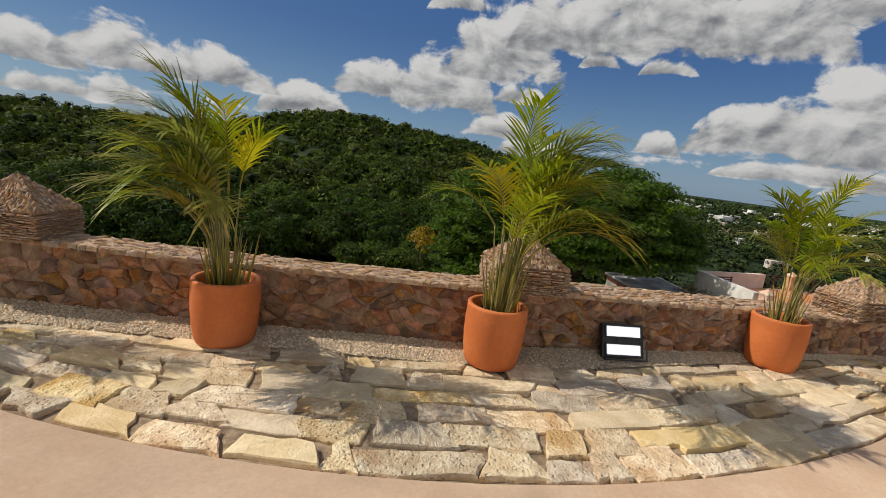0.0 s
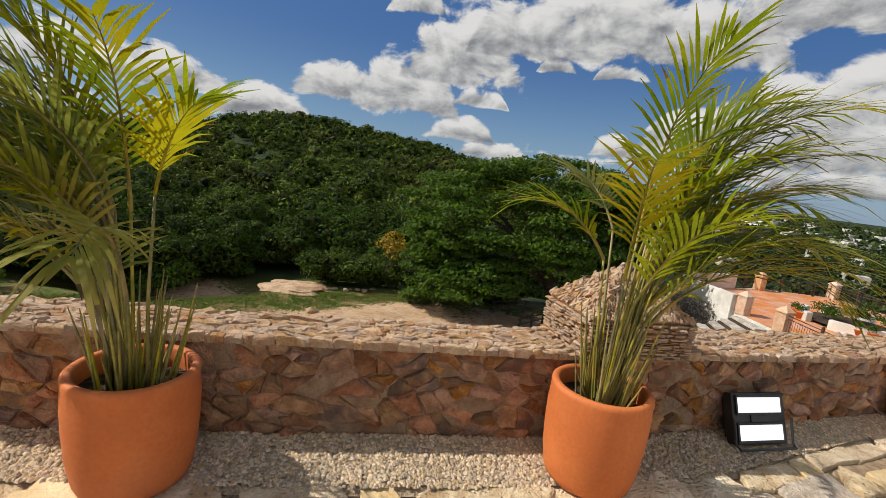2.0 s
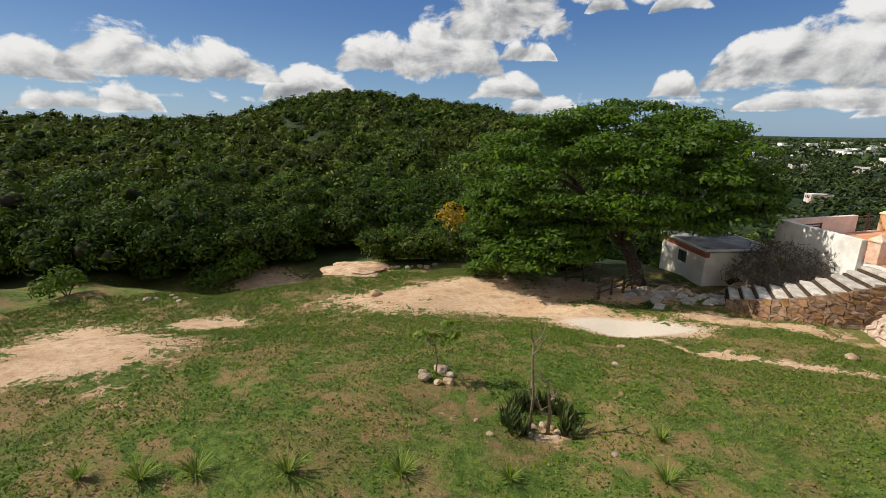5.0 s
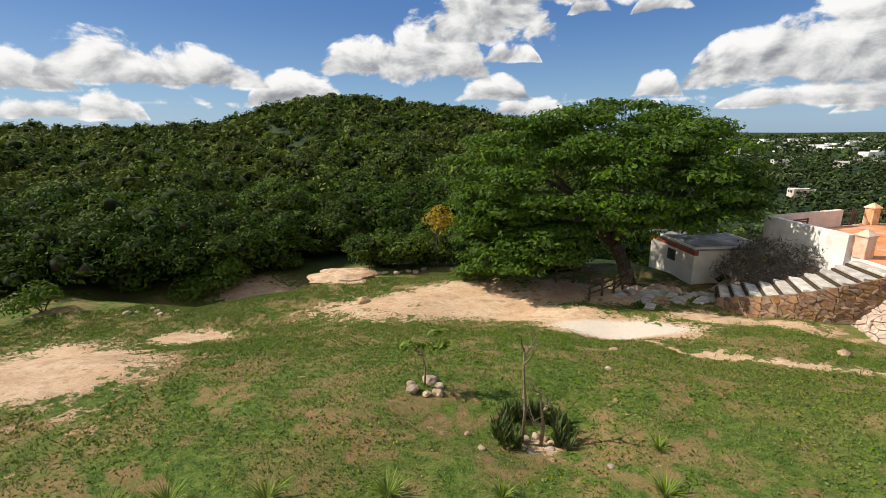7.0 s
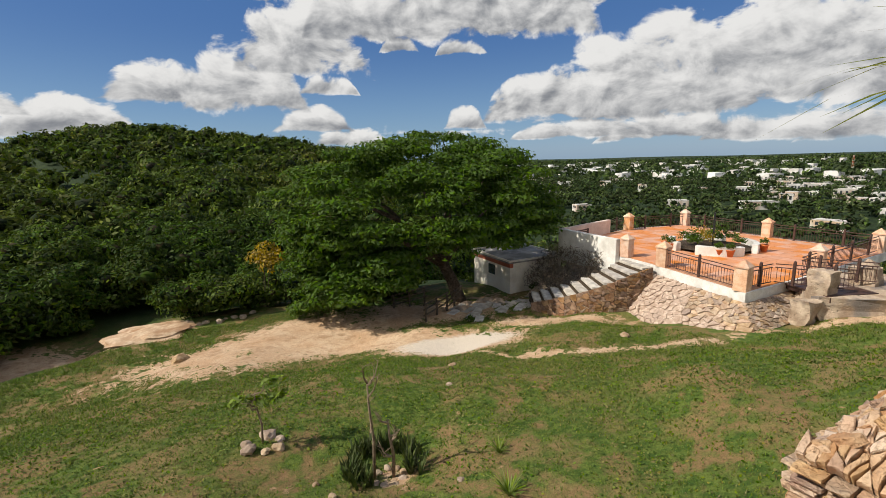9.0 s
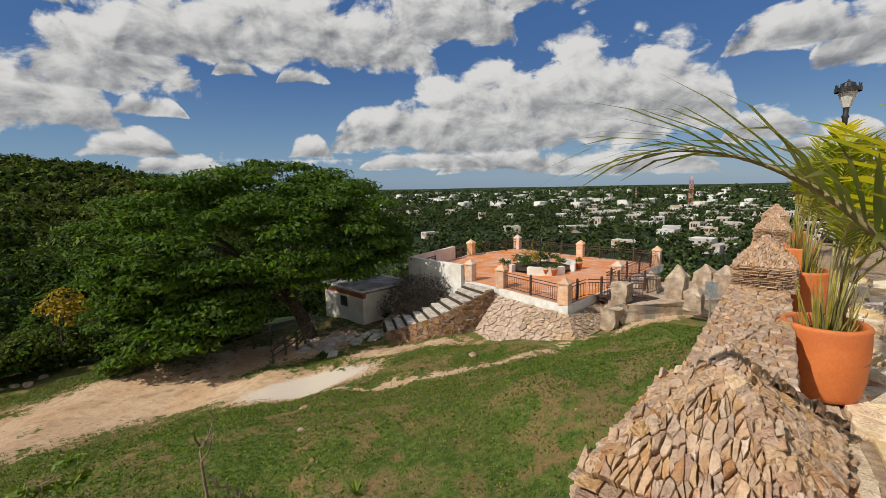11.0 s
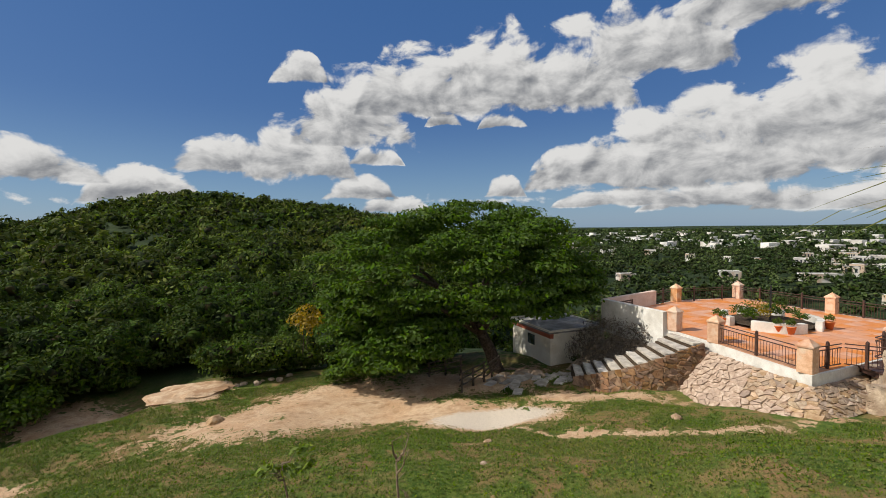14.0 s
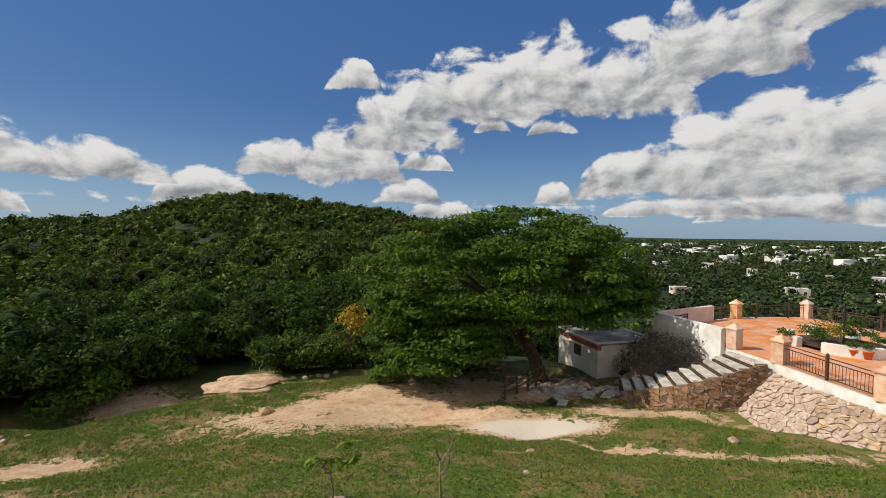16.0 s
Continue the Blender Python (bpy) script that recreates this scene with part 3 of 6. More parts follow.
def make_ground():
    radii = np.concatenate([np.linspace(0.6, 46, 150), np.geomspace(47, 4700, 90)])
    angles = np.radians(np.concatenate([np.linspace(-100, 100, 330), np.linspace(103, 257, 40)]))
    a, r = np.meshgrid(angles, radii)
    x, y = -0.95 + r * np.sin(a), 3.6 + r * np.cos(a)
    z = land(x, y)
    # below the terrace floor
    inside = wall_outer(x) > y
    z = np.where(inside & (r < 60), np.minimum(z, -1.2), z)
    verts = np.stack([x, y, z], -1).reshape(-1, 3)
    n, m = a.shape
    i, j = np.meshgrid(np.arange(n - 1), np.arange(m), indexing="ij")
    k = (j + 1) % m
    quads = np.stack([i * m + j, i * m + k, (i + 1) * m + k, (i + 1) * m + j], -1).reshape(-1, 4)[:, ::-1]
    me = fast_mesh("ground", verts, quads, ground_material())
    me.shade_smooth()
    vx, vy = x.ravel(), y.ravel()
    dist = np.hypot(vx + 0.95, vy - 3.6)
    az = np.degrees(np.arctan2(vx + 0.95, vy - 3.6))
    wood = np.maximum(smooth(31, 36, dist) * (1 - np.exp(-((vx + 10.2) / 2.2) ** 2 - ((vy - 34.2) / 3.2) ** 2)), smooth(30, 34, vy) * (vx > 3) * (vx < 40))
    me.attributes.new("soil", "FLOAT", "POINT").data.foreach_set("value", np.where(dist < 45, bare(vx, vy), 0).astype(np.float32))
    pale = np.clip(1.2 - np.hypot((vx - 8.1) / 3.3, (vy - 19.8 + 0.22 * (vx - 8.1)) / 1.5), 0, 1)
    me.attributes.new("worn", "FLOAT", "POINT").data.foreach_set("value", np.where(dist < 45, worn(vx, vy), 0).astype(np.float32))
    me.attributes.new("chalk", "FLOAT", "POINT").data.foreach_set("value", pale.astype(np.float32))
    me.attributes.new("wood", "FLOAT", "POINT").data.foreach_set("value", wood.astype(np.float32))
    tagged(new("ground", me), "grassy slope with bare tan soil patches", "ground", kind="structure")


# ---- the parapet line in plan ----
LINE = ((-9.0, 4.45), (-3.4, 3.86), (-1.6, 3.76), (1.2, 3.76), (6.0, 4.50), (14.0, 5.72))


def wall_inner(x):
    return np.interp(x, [p[0] for p in LINE], [p[1] for p in LINE])


def wall_outer(x):
    return wall_inner(x) + np.interp(x, (0.6, 1.6), (0.31, 0.44))


WALL_TOP = 0.66
GZ = 0.09


def wall_top(x):
    return np.interp(x, (1.6, 5.5, 14), (WALL_TOP, 0.53, 0.50))


GRAVEL_EDGE = ((-9, 4.0), (-3, 3.52), (-0.6, 3.45), (0.3, 3.43), (1.5, 3.48), (3.1, 3.88), (5.0, 4.34), (14, 5.4))


def gravel_edge(x):
    return np.interp(x, [p[0] for p in GRAVEL_EDGE], [p[1] for p in GRAVEL_EDGE])


def pave_edge(x):
    return 2.07 + 0.065 * np.clip(x - 0.4, -5, 5) ** 2


def strip(name, xs, rows, material, label, category, parent=None):
    """A sheet between curves given as functions of x with heights."""
    verts, faces = [], []
    for fy, fz in rows:
        for x in xs:
            verts.append((x, float(fy(x)), float(fz(x))))
    n = len(xs)
    for j in range(len(rows) - 1):
        for i in range(n - 1):
            faces.append((j * n + i, j * n + i + 1, (j + 1) * n + i + 1, (j + 1) * n + i))
    ob = new(name, mesh_of(name, verts, faces, material, True))
    ob.parent = parent
    return tagged(ob, label, category, kind="structure") if label else ob


make_ground()
XS = list(np.linspace(-9, 14, 93))

# terrace underfoot: one thick slab of concrete, with the paving on its outer rim
bm = bmesh.new()
outline = [(x, float(wall_inner(x)) + 0.2) for x in XS] + [(14, -9), (-9, -9)]
top = [bm.verts.new((x, y, GZ - 0.03)) for x, y in outline]
low = [bm.verts.new((x, y, -3.6)) for x, y in outline]
bm.faces.new(top)
bm.faces.new(low[::-1])
for i in range(len(top)):
    j = (i + 1) % len(top)
    bm.faces.new((top[j], top[i], low[i], low[j]))
bmesh.ops.recalc_face_normals(bm, faces=bm.faces)
floor = tagged(part("floor", bm, JOINT), "sandy bed of the hilltop terrace", "floor", kind="structure")
strip("floor_concrete", XS, [(lambda x: -9.0, lambda x: GZ), (lambda x: 0.0, lambda x: GZ), (pave_edge, lambda x: GZ), (lambda x: pave_edge(x) + 0.012, lambda x: GZ - 0.04)],
      CONCRETE, "smooth tan concrete terrace floor", "floor")
strip("gravel_bed", XS, [(lambda x: gravel_edge(x) - 0.05, lambda x: GZ - 0.02), (lambda x: gravel_edge(x) + 0.06, lambda x: GZ + 0.015), (lambda x: wall_inner(x) + 0.1, lambda x: GZ + 0.045)],
      GRAVEL_BED, "strip of pale gravel along the parapet foot", "gravel")

# parapet core
verts, faces = [], []
for x in XS:
    a, b = float(wall_inner(x)), float(wall_outer(x))
    verts += [(x, a + 0.018, -3.6), (x, a + 0.018, float(wall_top(x)) - 0.04), (x, b - 0.03, float(wall_top(x)) - 0.02), (x, b + 0.25, -4.6)]
for i in range(len(XS) - 1):
    for k in range(4):
        a, b = i * 4 + k, i * 4 + (k + 1) % 4
        faces.append((a, b, b + 4, a + 4))
faces += [(0, 3, 2, 1), tuple(len(XS) * 4 - 4 + k for k in range(4))]
wall = tagged(new("wall_parapet", mesh_of("wall_parapet", verts, faces, MORTAR)), "low reddish rubble-stone parapet with flat capping stones", "stone wall", kind="structure")


# ---- foliage helpers ----
def leaf_quads(centres, size, r, flat=0.5, slim=0.45, outward=None):
    """Small rhombic leaves at the given places, turned at random, more or less level or facing outward."""
    n = len(centres)
    size = np.broadcast_to(np.asarray(size, float), (n,))[:, None]
    nrm = r.normal(size=(n, 3))
    if outward is None:
        nrm[:, 2] = np.abs(nrm[:, 2]) + flat
    else:
        nrm = nrm * 0.34 + outward
    nrm /= np.linalg.norm(nrm, axis=1)[:, None]
    a = np.cross(nrm, r.normal(size=(n, 3)))
    a /= np.linalg.norm(a, axis=1)[:, None] + 1e-9
    b = np.cross(nrm, a)
    verts = np.stack([centres - a * size, centres - b * size * slim, centres + a * size, centres + b * size * slim], 1).reshape(-1, 3)
    return verts, np.arange(n * 4).reshape(-1, 4)


def shell(n, r, low=-0.35, inner=0.75):
    """Points in the outer part of a round crown of radius one, few below."""
    v = r.normal(size=(int(n * 1.7) + 8, 3))
    v /= np.linalg.norm(v, axis=1)[:, None]
    v = v[v[:, 2] > low][:n]
    return v * r.uniform(inner, 1.05, (len(v), 1))


def clumps(places, radii, leaves, leaf_size, r, squash=0.7, lumps=9):
    """Crowns made of uneven lumps of leaves."""
    out, facing = [], []
    for (x, y, z), rad, k, s in zip(places, radii, leaves, leaf_size):
        lump = shell(lumps, r, -0.2, 0.35) * rad * (1, 1, squash)
        size = rad * r.uniform(0.38, 0.62, len(lump))
        per = max(6, int(k / len(lump)))
        for c, q in zip(lump, size):
            v = shell(per, r, -0.5, 0.8)
            out.append(v * q * (1, 1, 0.75) + c + (x, y, z))
            facing.append(v + (0, 0, 0.15))
    return np.concatenate(out), np.concatenate(facing)


# ---- the hill woods, the valley woods and the woods of the plain ----
def scatter(count, az0, az1, d0, d1, r):
    az, d = np.radians(r.uniform(az0, az1, count)), np.sqrt(r.uniform(d0 ** 2, d1 ** 2, count))
    return -0.1 + d * np.sin(az), 3.6 + d * np.cos(az), d, np.degrees(az)


def ball(level):
    """Corners and faces of a round body made of 20 or 80 triangles."""
    bm = bmesh.new()
    bmesh.ops.create_icosphere(bm, subdivisions=level, radius=1.0)
    bm.verts.index_update()
    out = np.array([v.co[:] for v in bm.verts]), np.array([[v.index for v in f.verts] for f in bm.faces])
    bm.free()
    return out


def woods(name, label, x, y, rad, leaves, leaf, material, seed, lift=0.75, lumps=9, level=0):
    """Tree crowns: loose leaves over uneven dark cores, painted as the shade inside."""
    r = np.random.default_rng(seed)
    z = land(x, y) + rad * (lift + r.uniform(-0.25, 0.25, len(x)))
    pts, facing, cores, tones = [], [], [], []
    for px, py, pz, pr, k in zip(x, y, z, rad, leaves):
        own = r.beta(1.4, 1.4)
        tall = r.uniform(0.65, 0.95)
        spot = shell(lumps, r, -0.25, 0.35) * pr * (1, 1, tall)
        size = pr * r.uniform(0.30, 0.58, len(spot))
        per = max(3, int(k / len(spot)))
        for c, q in zip(spot, size):
            v = shell(per, r, -0.5, 0.72)
            pts.append(v * q * (1, 1, 0.8) + c + (px, py, pz))
            facing.append(v + (0, 0, 0.15))
            cores.append((*(c + (px, py, pz)), q))
            tones.append(np.full(len(v), own))
    pts, facing, cores = np.concatenate(pts), np.concatenate(facing), np.array(cores)
    verts, quads = leaf_quads(pts, leaf[0] * r.uniform(0.6, 1.3, len(pts)), r, outward=facing)
    wood = thing(name, 0, 0, 0, label, "woodland", kind="stuff")
    me = fast_mesh("leaves", verts, quads, material)
    me.attributes.new("tree", "FLOAT", "POINT").data.foreach_set("value", np.repeat(np.concatenate(tones), 4).astype(np.float32))
    tagged(part("leaves", me, None, wood), kind="stuff")
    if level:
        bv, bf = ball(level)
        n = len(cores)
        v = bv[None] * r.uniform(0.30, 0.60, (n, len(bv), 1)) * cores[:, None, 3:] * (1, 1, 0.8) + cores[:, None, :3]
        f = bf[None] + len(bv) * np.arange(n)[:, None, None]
        tagged(part("crowns", fast_mesh("crowns", v.reshape(-1, 3), f.reshape(-1, 3), CROWN_SHADE), None, wood), kind="stuff")


def make_woods():
    r = np.random.default_rng(21)
    # edge of the wood across the ravine
    x, y, d, az = scatter(240, -62, 34, 37, 64, r)
    keep = (y > 34 + 0.02 * x) & ~((az > 24) & (d < 42))
    x, y, d = x[keep], y[keep], d[keep]
    woods("wood_edge", "dense dark green broadleaf trees at the wood edge", x, y, r.uniform(1.4, 3.3, len(x)), np.full(len(x), 1300), np.full(len(x), 0.19), LEAF_WOOD, 3, 0.75, 12, 1)
    x, y, d, az = scatter(120, -56, -5, 31.5, 40, r)
    keep = (d > np.interp(az, (-56, -44, -38, -28, -12, -5), (36, 35, 31.5, 32.5, 34.5, 37))) & ((x + 10.3) ** 2 + (y - 34.4) ** 2 > 8)
    x, y, d = x[keep], y[keep], d[keep]
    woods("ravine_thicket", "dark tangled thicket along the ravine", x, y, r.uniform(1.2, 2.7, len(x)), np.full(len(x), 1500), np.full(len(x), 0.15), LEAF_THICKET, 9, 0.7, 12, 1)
    x = r.uniform(-3.5, 10.5, 44)
    y = 32.6 - 0.10 * x + r.uniform(-0.6, 2.4, 44)
    woods("yard_shrubs", "green shrubs and saplings along the yard edge", x, y, r.uniform(0.8, 1.7, len(x)), np.full(len(x), 900), np.full(len(x), 0.12), LEAF_WOOD, 10, 0.6, 10, 1)
    x, y, d, az = scatter(430, -68, 26, 60, 118, r)
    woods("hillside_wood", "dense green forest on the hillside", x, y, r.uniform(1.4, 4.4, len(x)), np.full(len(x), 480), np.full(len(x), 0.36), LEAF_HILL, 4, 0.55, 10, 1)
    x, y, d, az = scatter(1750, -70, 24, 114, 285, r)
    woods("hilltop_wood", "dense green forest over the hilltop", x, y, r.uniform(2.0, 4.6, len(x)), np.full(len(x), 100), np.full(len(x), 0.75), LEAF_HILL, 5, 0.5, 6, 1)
    # plain
    x, y, d, az = scatter(420, 24, 100, 42, 150, r)
    keep = (d > 52) & ~((az > 66) & (d < 60))
    x, y = x[keep], y[keep]
    woods("valley_wood", "green treetops below the terrace", x, y, r.uniform(2.4, 5.0, len(x)), np.full(len(x), 380), np.full(len(x), 0.42), LEAF_HILL, 6, 0.6, 9, 1)
    x, y, d, az = scatter(2900, 14, 104, 150, 640, r)
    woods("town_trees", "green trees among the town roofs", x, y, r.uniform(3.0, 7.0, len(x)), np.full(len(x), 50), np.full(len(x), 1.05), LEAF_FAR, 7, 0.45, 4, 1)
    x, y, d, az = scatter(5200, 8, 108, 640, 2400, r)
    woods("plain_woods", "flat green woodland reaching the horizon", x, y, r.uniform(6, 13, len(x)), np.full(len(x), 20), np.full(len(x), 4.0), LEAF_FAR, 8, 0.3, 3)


make_woods()


def bush(x, y, rad, label, material=LEAF_BUSH, seed=0, size=0.11, count=900, name="bush", lift=0.0):
    r = np.random.default_rng(seed)
    z = land_at(x, y)
    ob = thing(name, x, y, z, label, "bush")
    pts, facing = clumps([(0, 0, rad * 0.45 + lift)], [rad], [count], [size], r, 0.7, 10)
    verts, quads = leaf_quads(pts, size * r.uniform(0.6, 1.3, len(pts)), r, outward=facing)
    part("foliage", fast_mesh("foliage", verts, quads, material), None, ob)
    bm = bmesh.new()
    for k in range(4):
        a = r.uniform(0, 6.28)
        tube(bm, [(0, 0, -0.15), (0.2 * rad * math.cos(a), 0.2 * rad * math.sin(a), rad * 0.3 + lift * 0.7), (0.5 * rad * math.cos(a), 0.5 * rad * math.sin(a), rad * 0.7 + lift)], [0.03, 0.02, 0.008])
    part("stem", bm, BARK, ob)


bush(-13.2, 33.0, 2.0, "rounded light green bush at the ravine edge", LEAF_BUSH, 11, 0.13, 2600)
bush(-2.0, 35.2, 1.9, "leafy light green bush behind the soil mound", LEAF_BUSH, 12, 0.12, 1800)
bush(0.6, 36.0, 1.8, "bright green bush below the wood edge", LEAF_BUSH, 13, 0.12, 1500)
bush(4.6, 35.0, 1.6, "bushy green shrub beside the trodden yard", LEAF_BUSH, 14, 0.12, 1300)
bush(9.0, 33.5, 1.9, "green shrub under the big tree", LEAF_BUSH, 15, 0.12, 1500)
bush(1.5, 33.4, 1.35, "small tree with yellow leaves beside the big tree", LEAF_YELLOW, 16, 0.12, 900, lift=2.2)
bush(-18.0, 25.4, 1.15, "low shrub on the grass slope", LEAF_BUSH, 17, 0.10, 1200)
bush(16.9, 25.7, 0.55, "dark shrub against the white shed wall", LEAF_DARK, 18, 0.07, 700)
bush(10.2, 22.6, 0.26, "dark shrub by the wooden rail", LEAF_DARK, 19, 0.05, 300)
bush(-13.5, 39.0, 2.6, "silvery grey tree crown in the wood", LEAF_GREY, 20, 0.2, 1500)


# ---- the big umbrella tree ----
def big_tree():
    bx, by = 12.3, 27.8
    bz = land_at(bx, by)
    tree = thing("tree", bx, by, bz - 0.1, "large spreading shade tree with feathery green crown", "tree")
    r = np.random.default_rng(5)
    bm = bmesh.new()
    fork = Vector((-0.9, 0.3, 2.6))
    tube(bm, [(0.1, 0, -0.2), (0, 0, 0.3), (-0.35, 0.1, 1.4), fork], [0.55, 0.42, 0.36, 0.33], 12)
    part("trunk", bm, BARK, tree, smooth=True)
    for k in range(11):
        a = k * 2.399 + 0.4
        reach = r.uniform(2.5, 5.6)
        tip = Vector((-2.4 + reach * 1.2 * math.cos(a), 0.6 + reach * 0.8 * math.sin(a), r.uniform(5.2, 8.2)))
        mid = fork.lerp(tip, 0.5) + Vector((r.uniform(-0.4, 0.4), r.uniform(-0.4, 0.4), 0.7))
        bm = tube(bmesh.new(), [fork - Vector((0, 0, 0.2)), fork.lerp(mid, 0.5), mid, mid.lerp(tip, 0.5), tip], [0.22, 0.17, 0.12, 0.08, 0.03], 7)
        part("limb", bm, BARK, tree, smooth=True)
    places, sizes = [], []
    # layered upper dome, with gaps between the tiers
    for k in range(190):
        a, q = r.uniform(0, math.tau), math.sqrt(r.uniform(0, 1))
        top = 5.5 + 4.3 * math.sqrt(max(0.0, 1 - (q * 0.97) ** 2)) + 0.5 * math.sin(3 * a + 5 * q)
        z = top - (r.uniform(0, 0.5) if k < 120 else r.uniform(0.9, 2.8))
        places.append((-1.7 + 8.3 * q * math.cos(a), 1.0 + 6.4 * q * math.sin(a), z))
        sizes.append(r.uniform(0.8, 1.7))
    # long skirt that hangs to the ground on one side
    for k in range(150):
        a = r.uniform(math.pi * 0.8, math.pi * 1.36)
        q = r.uniform(0.78, 1.04)
        places.append((-1.9 + 7.6 * q * math.cos(a), 0.8 + 5.8 * q * math.sin(a), r.uniform(0.7 + 2.2 * abs(a - math.pi * 1.04), 6.0)))
        sizes.append(r.uniform(0.7, 1.25))
    # shallow eave round the rest
    for k in range(60):
        a = r.uniform(-2.0, 0.7)
        q = r.uniform(0.8, 1.03)
        places.append((-1.7 + 8.0 * q * math.cos(a), 0.9 + 6.0 * q * math.sin(a), r.uniform(4.5, 6.2) - 0.5 * max(0, -a - 0.9)))
        sizes.append(r.uniform(0.7, 1.2))
    pts, facing = [], []
    for (x, y, z), s in zip(places, sizes):
        v = shell(300, r, -0.6, 0.45)
        pts.append(v * (s, s, s * 0.32) + (x, y, z))
        facing.append(v * (0.6, 0.6, 0.8) + (0, 0, 0.35))
    pts, facing = np.concatenate(pts), np.concatenate(facing)
    verts, quads = leaf_quads(pts, 0.13 * r.uniform(0.6, 1.4, len(pts)), r, 1.2, 0.42, facing)
    part("crown", fast_mesh("crown", verts, quads, LEAF_TREE), None, tree)


big_tree()


# ---- rubble parapet, stone by stone ----
def along_wall(x):
    return float(wall_inner(x)), math.degrees(math.atan2(float(wall_inner(x + 0.1) - wall_inner(x - 0.1)), 0.2))


def join(list_of, name, material):
    verts, faces, base = [], [], 0
    for v, f, m in list_of:
        verts += [m @ Vector(p) for p in v]
        faces += [tuple(i + base for i in q) for q in f]
        base += len(v)
    return mesh_of(name, verts, faces, material)


def lay(name, parent, stones, material, joined_material, limit):
    """Stones as objects of their own up to a number, the nearest stretch first; the rest in one mesh."""
    stones = sorted(stones, key=lambda s: abs(s[2].translation.x - 0.2))
    for v, f, m in stones[:limit]:
        ob = new(name, mesh_of(name, v, f, material))
        ob.matrix_basis = m
        ob.parent = parent
    if stones[limit:]:
        ob = new(name + "_rest", join(stones[limit:], name + "_rest", joined_material))
        ob.parent = parent
        tagged(ob, kind="stuff")


def wall_stones():
    r = random.Random(4)
    face = []
    for cu, cv, poly, area in cells(-8.6, 13.5, 0.0, 0.60, 0.20, 0.13, 0.49, 0.005, 31, 1.5):
        y, turn = along_wall(cu)
        top = float(wall_top(cu))
        v, f = stone_mesh(broken(poly, r, 0.024), cu, cv, r.uniform(0.012, 0.048), r, STONE_WALL, 0.3, 0.14)
        m = pose(cu, y + 0.035, 0.03 + cv * top / 0.66, 90, 0, turn)
        face.append((v, f, m))
    lay("stone", wall, face, STONE_WALL, STONE_JOINED, 300)
    top_stones = []
    for cu, cv, poly, area in cells(-8.6, 13.5, 0.0, 0.46, 0.115, 0.058, 0.49, 0.0015, 32, 0.9):
        y, turn = along_wall(cu)
        v, f = stone_mesh(broken(poly, r, 0.011), cu, cv, r.uniform(0.012, 0.026), r, STONE_TOP, 0.25, 0.14)
        thick = float(wall_outer(cu)) - y + 0.04
        m = pose(cu, y - 0.01 + cv * thick / 0.46, float(wall_top(cu)) - 0.03, 0, 0, turn)
        top_stones.append((v, f, m))
    lay("capping_stone", wall, top_stones, STONE_TOP, STONE_TOP_BITS, 300)


wall_stones()


def merlon(x, limit):
    """A small stone block on the parapet with a pyramid of thin stones."""
    y, turn = along_wall(x)
    z = float(wall_top(x))
    ob = thing("pyramid_merlon", x, y + 0.20, z - 0.02, "small stone pyramid of thin layered slabs on the parapet", "stone pyramid", "pyramids on the parapet", turn=turn)
    r = random.Random(int(x * 10) + 90)
    w, d = 0.33, 0.25
    part("core", boxed(-w + 0.04, w - 0.04, -d + 0.04, d - 0.04, -0.02, 0.24), MORTAR, ob)
    bm = bmesh.new()
    base = [bm.verts.new((sx * (w - 0.03), sy * (d - 0.03), 0.22)) for sx, sy in ((-1, -1), (1, -1), (1, 1), (-1, 1))]
    apex = bm.verts.new((0, 0, 0.48))
    for i in range(4):
        bm.faces.new((base[i], base[(i + 1) % 4], apex))
    part("cap_core", bm, MORTAR, ob)
    stones = []
    for side in range(4):
        half, reach = (w, d) if side % 2 == 0 else (d, w)
        turn_m = Matrix.Rotation(side * math.pi / 2, 4, "Z")
        # layered courses of the block
        zc = 0.0
        while zc < 0.2:
            h = r.uniform(0.010, 0.020)
            u = -half
            while u < half - 0.02:
                l = min(r.uniform(0.04, 0.12), half - u)
                poly = [(u, zc), (u + l - 0.006, zc + r.uniform(-0.004, 0.004)), (u + l - 0.006, zc + h - 0.005), (u, zc + h - 0.006)]
                cu, cv = u + l / 2, zc + h / 2
                v, f = stone_mesh(poly, cu, cv, r.uniform(0.012, 0.04), r, STONE_TOP, 0.1, 0.1)
                stones.append((v, f, turn_m @ pose(cu, -reach + 0.02, cv, 90, 0, 0)))
                u += l
            zc += h
        # slabs set on edge up the slope
        slope = math.atan2(0.26, reach)
        length = math.hypot(0.26, reach)
        for cu, cv, poly, area in cells(-half, half, 0, length, 0.019, 0.050, 0.49, 0.002, int(x * 7) + side + 50, 0.3):
            room = half * (1 - cv / length) + 0.02
            if abs(cu) > room:
                continue
            v, f = stone_mesh(broken(poly, r, 0.004), cu, cv, r.uniform(0.004, 0.013), r, STONE_TOP, 0.2, 0.4)
            m = turn_m @ pose(cu, -reach + 0.01 + cv * math.cos(slope), 0.22 + cv * math.sin(slope), math.degrees(slope), 0, 0)
            stones.append((v, f, m))
    if limit:
        r.shuffle(stones)
        for v, f, m in stones[:limit]:
            st = new("slab", mesh_of("slab", v, f, STONE_TOP))
            st.matrix_basis, st.parent = m, ob
        stones = stones[limit:]
    if stones:
        rest = new("slab_rest", join(stones, "slab_rest", STONE_TOP_BITS))
        rest.parent = ob
        tagged(rest, kind="stuff")


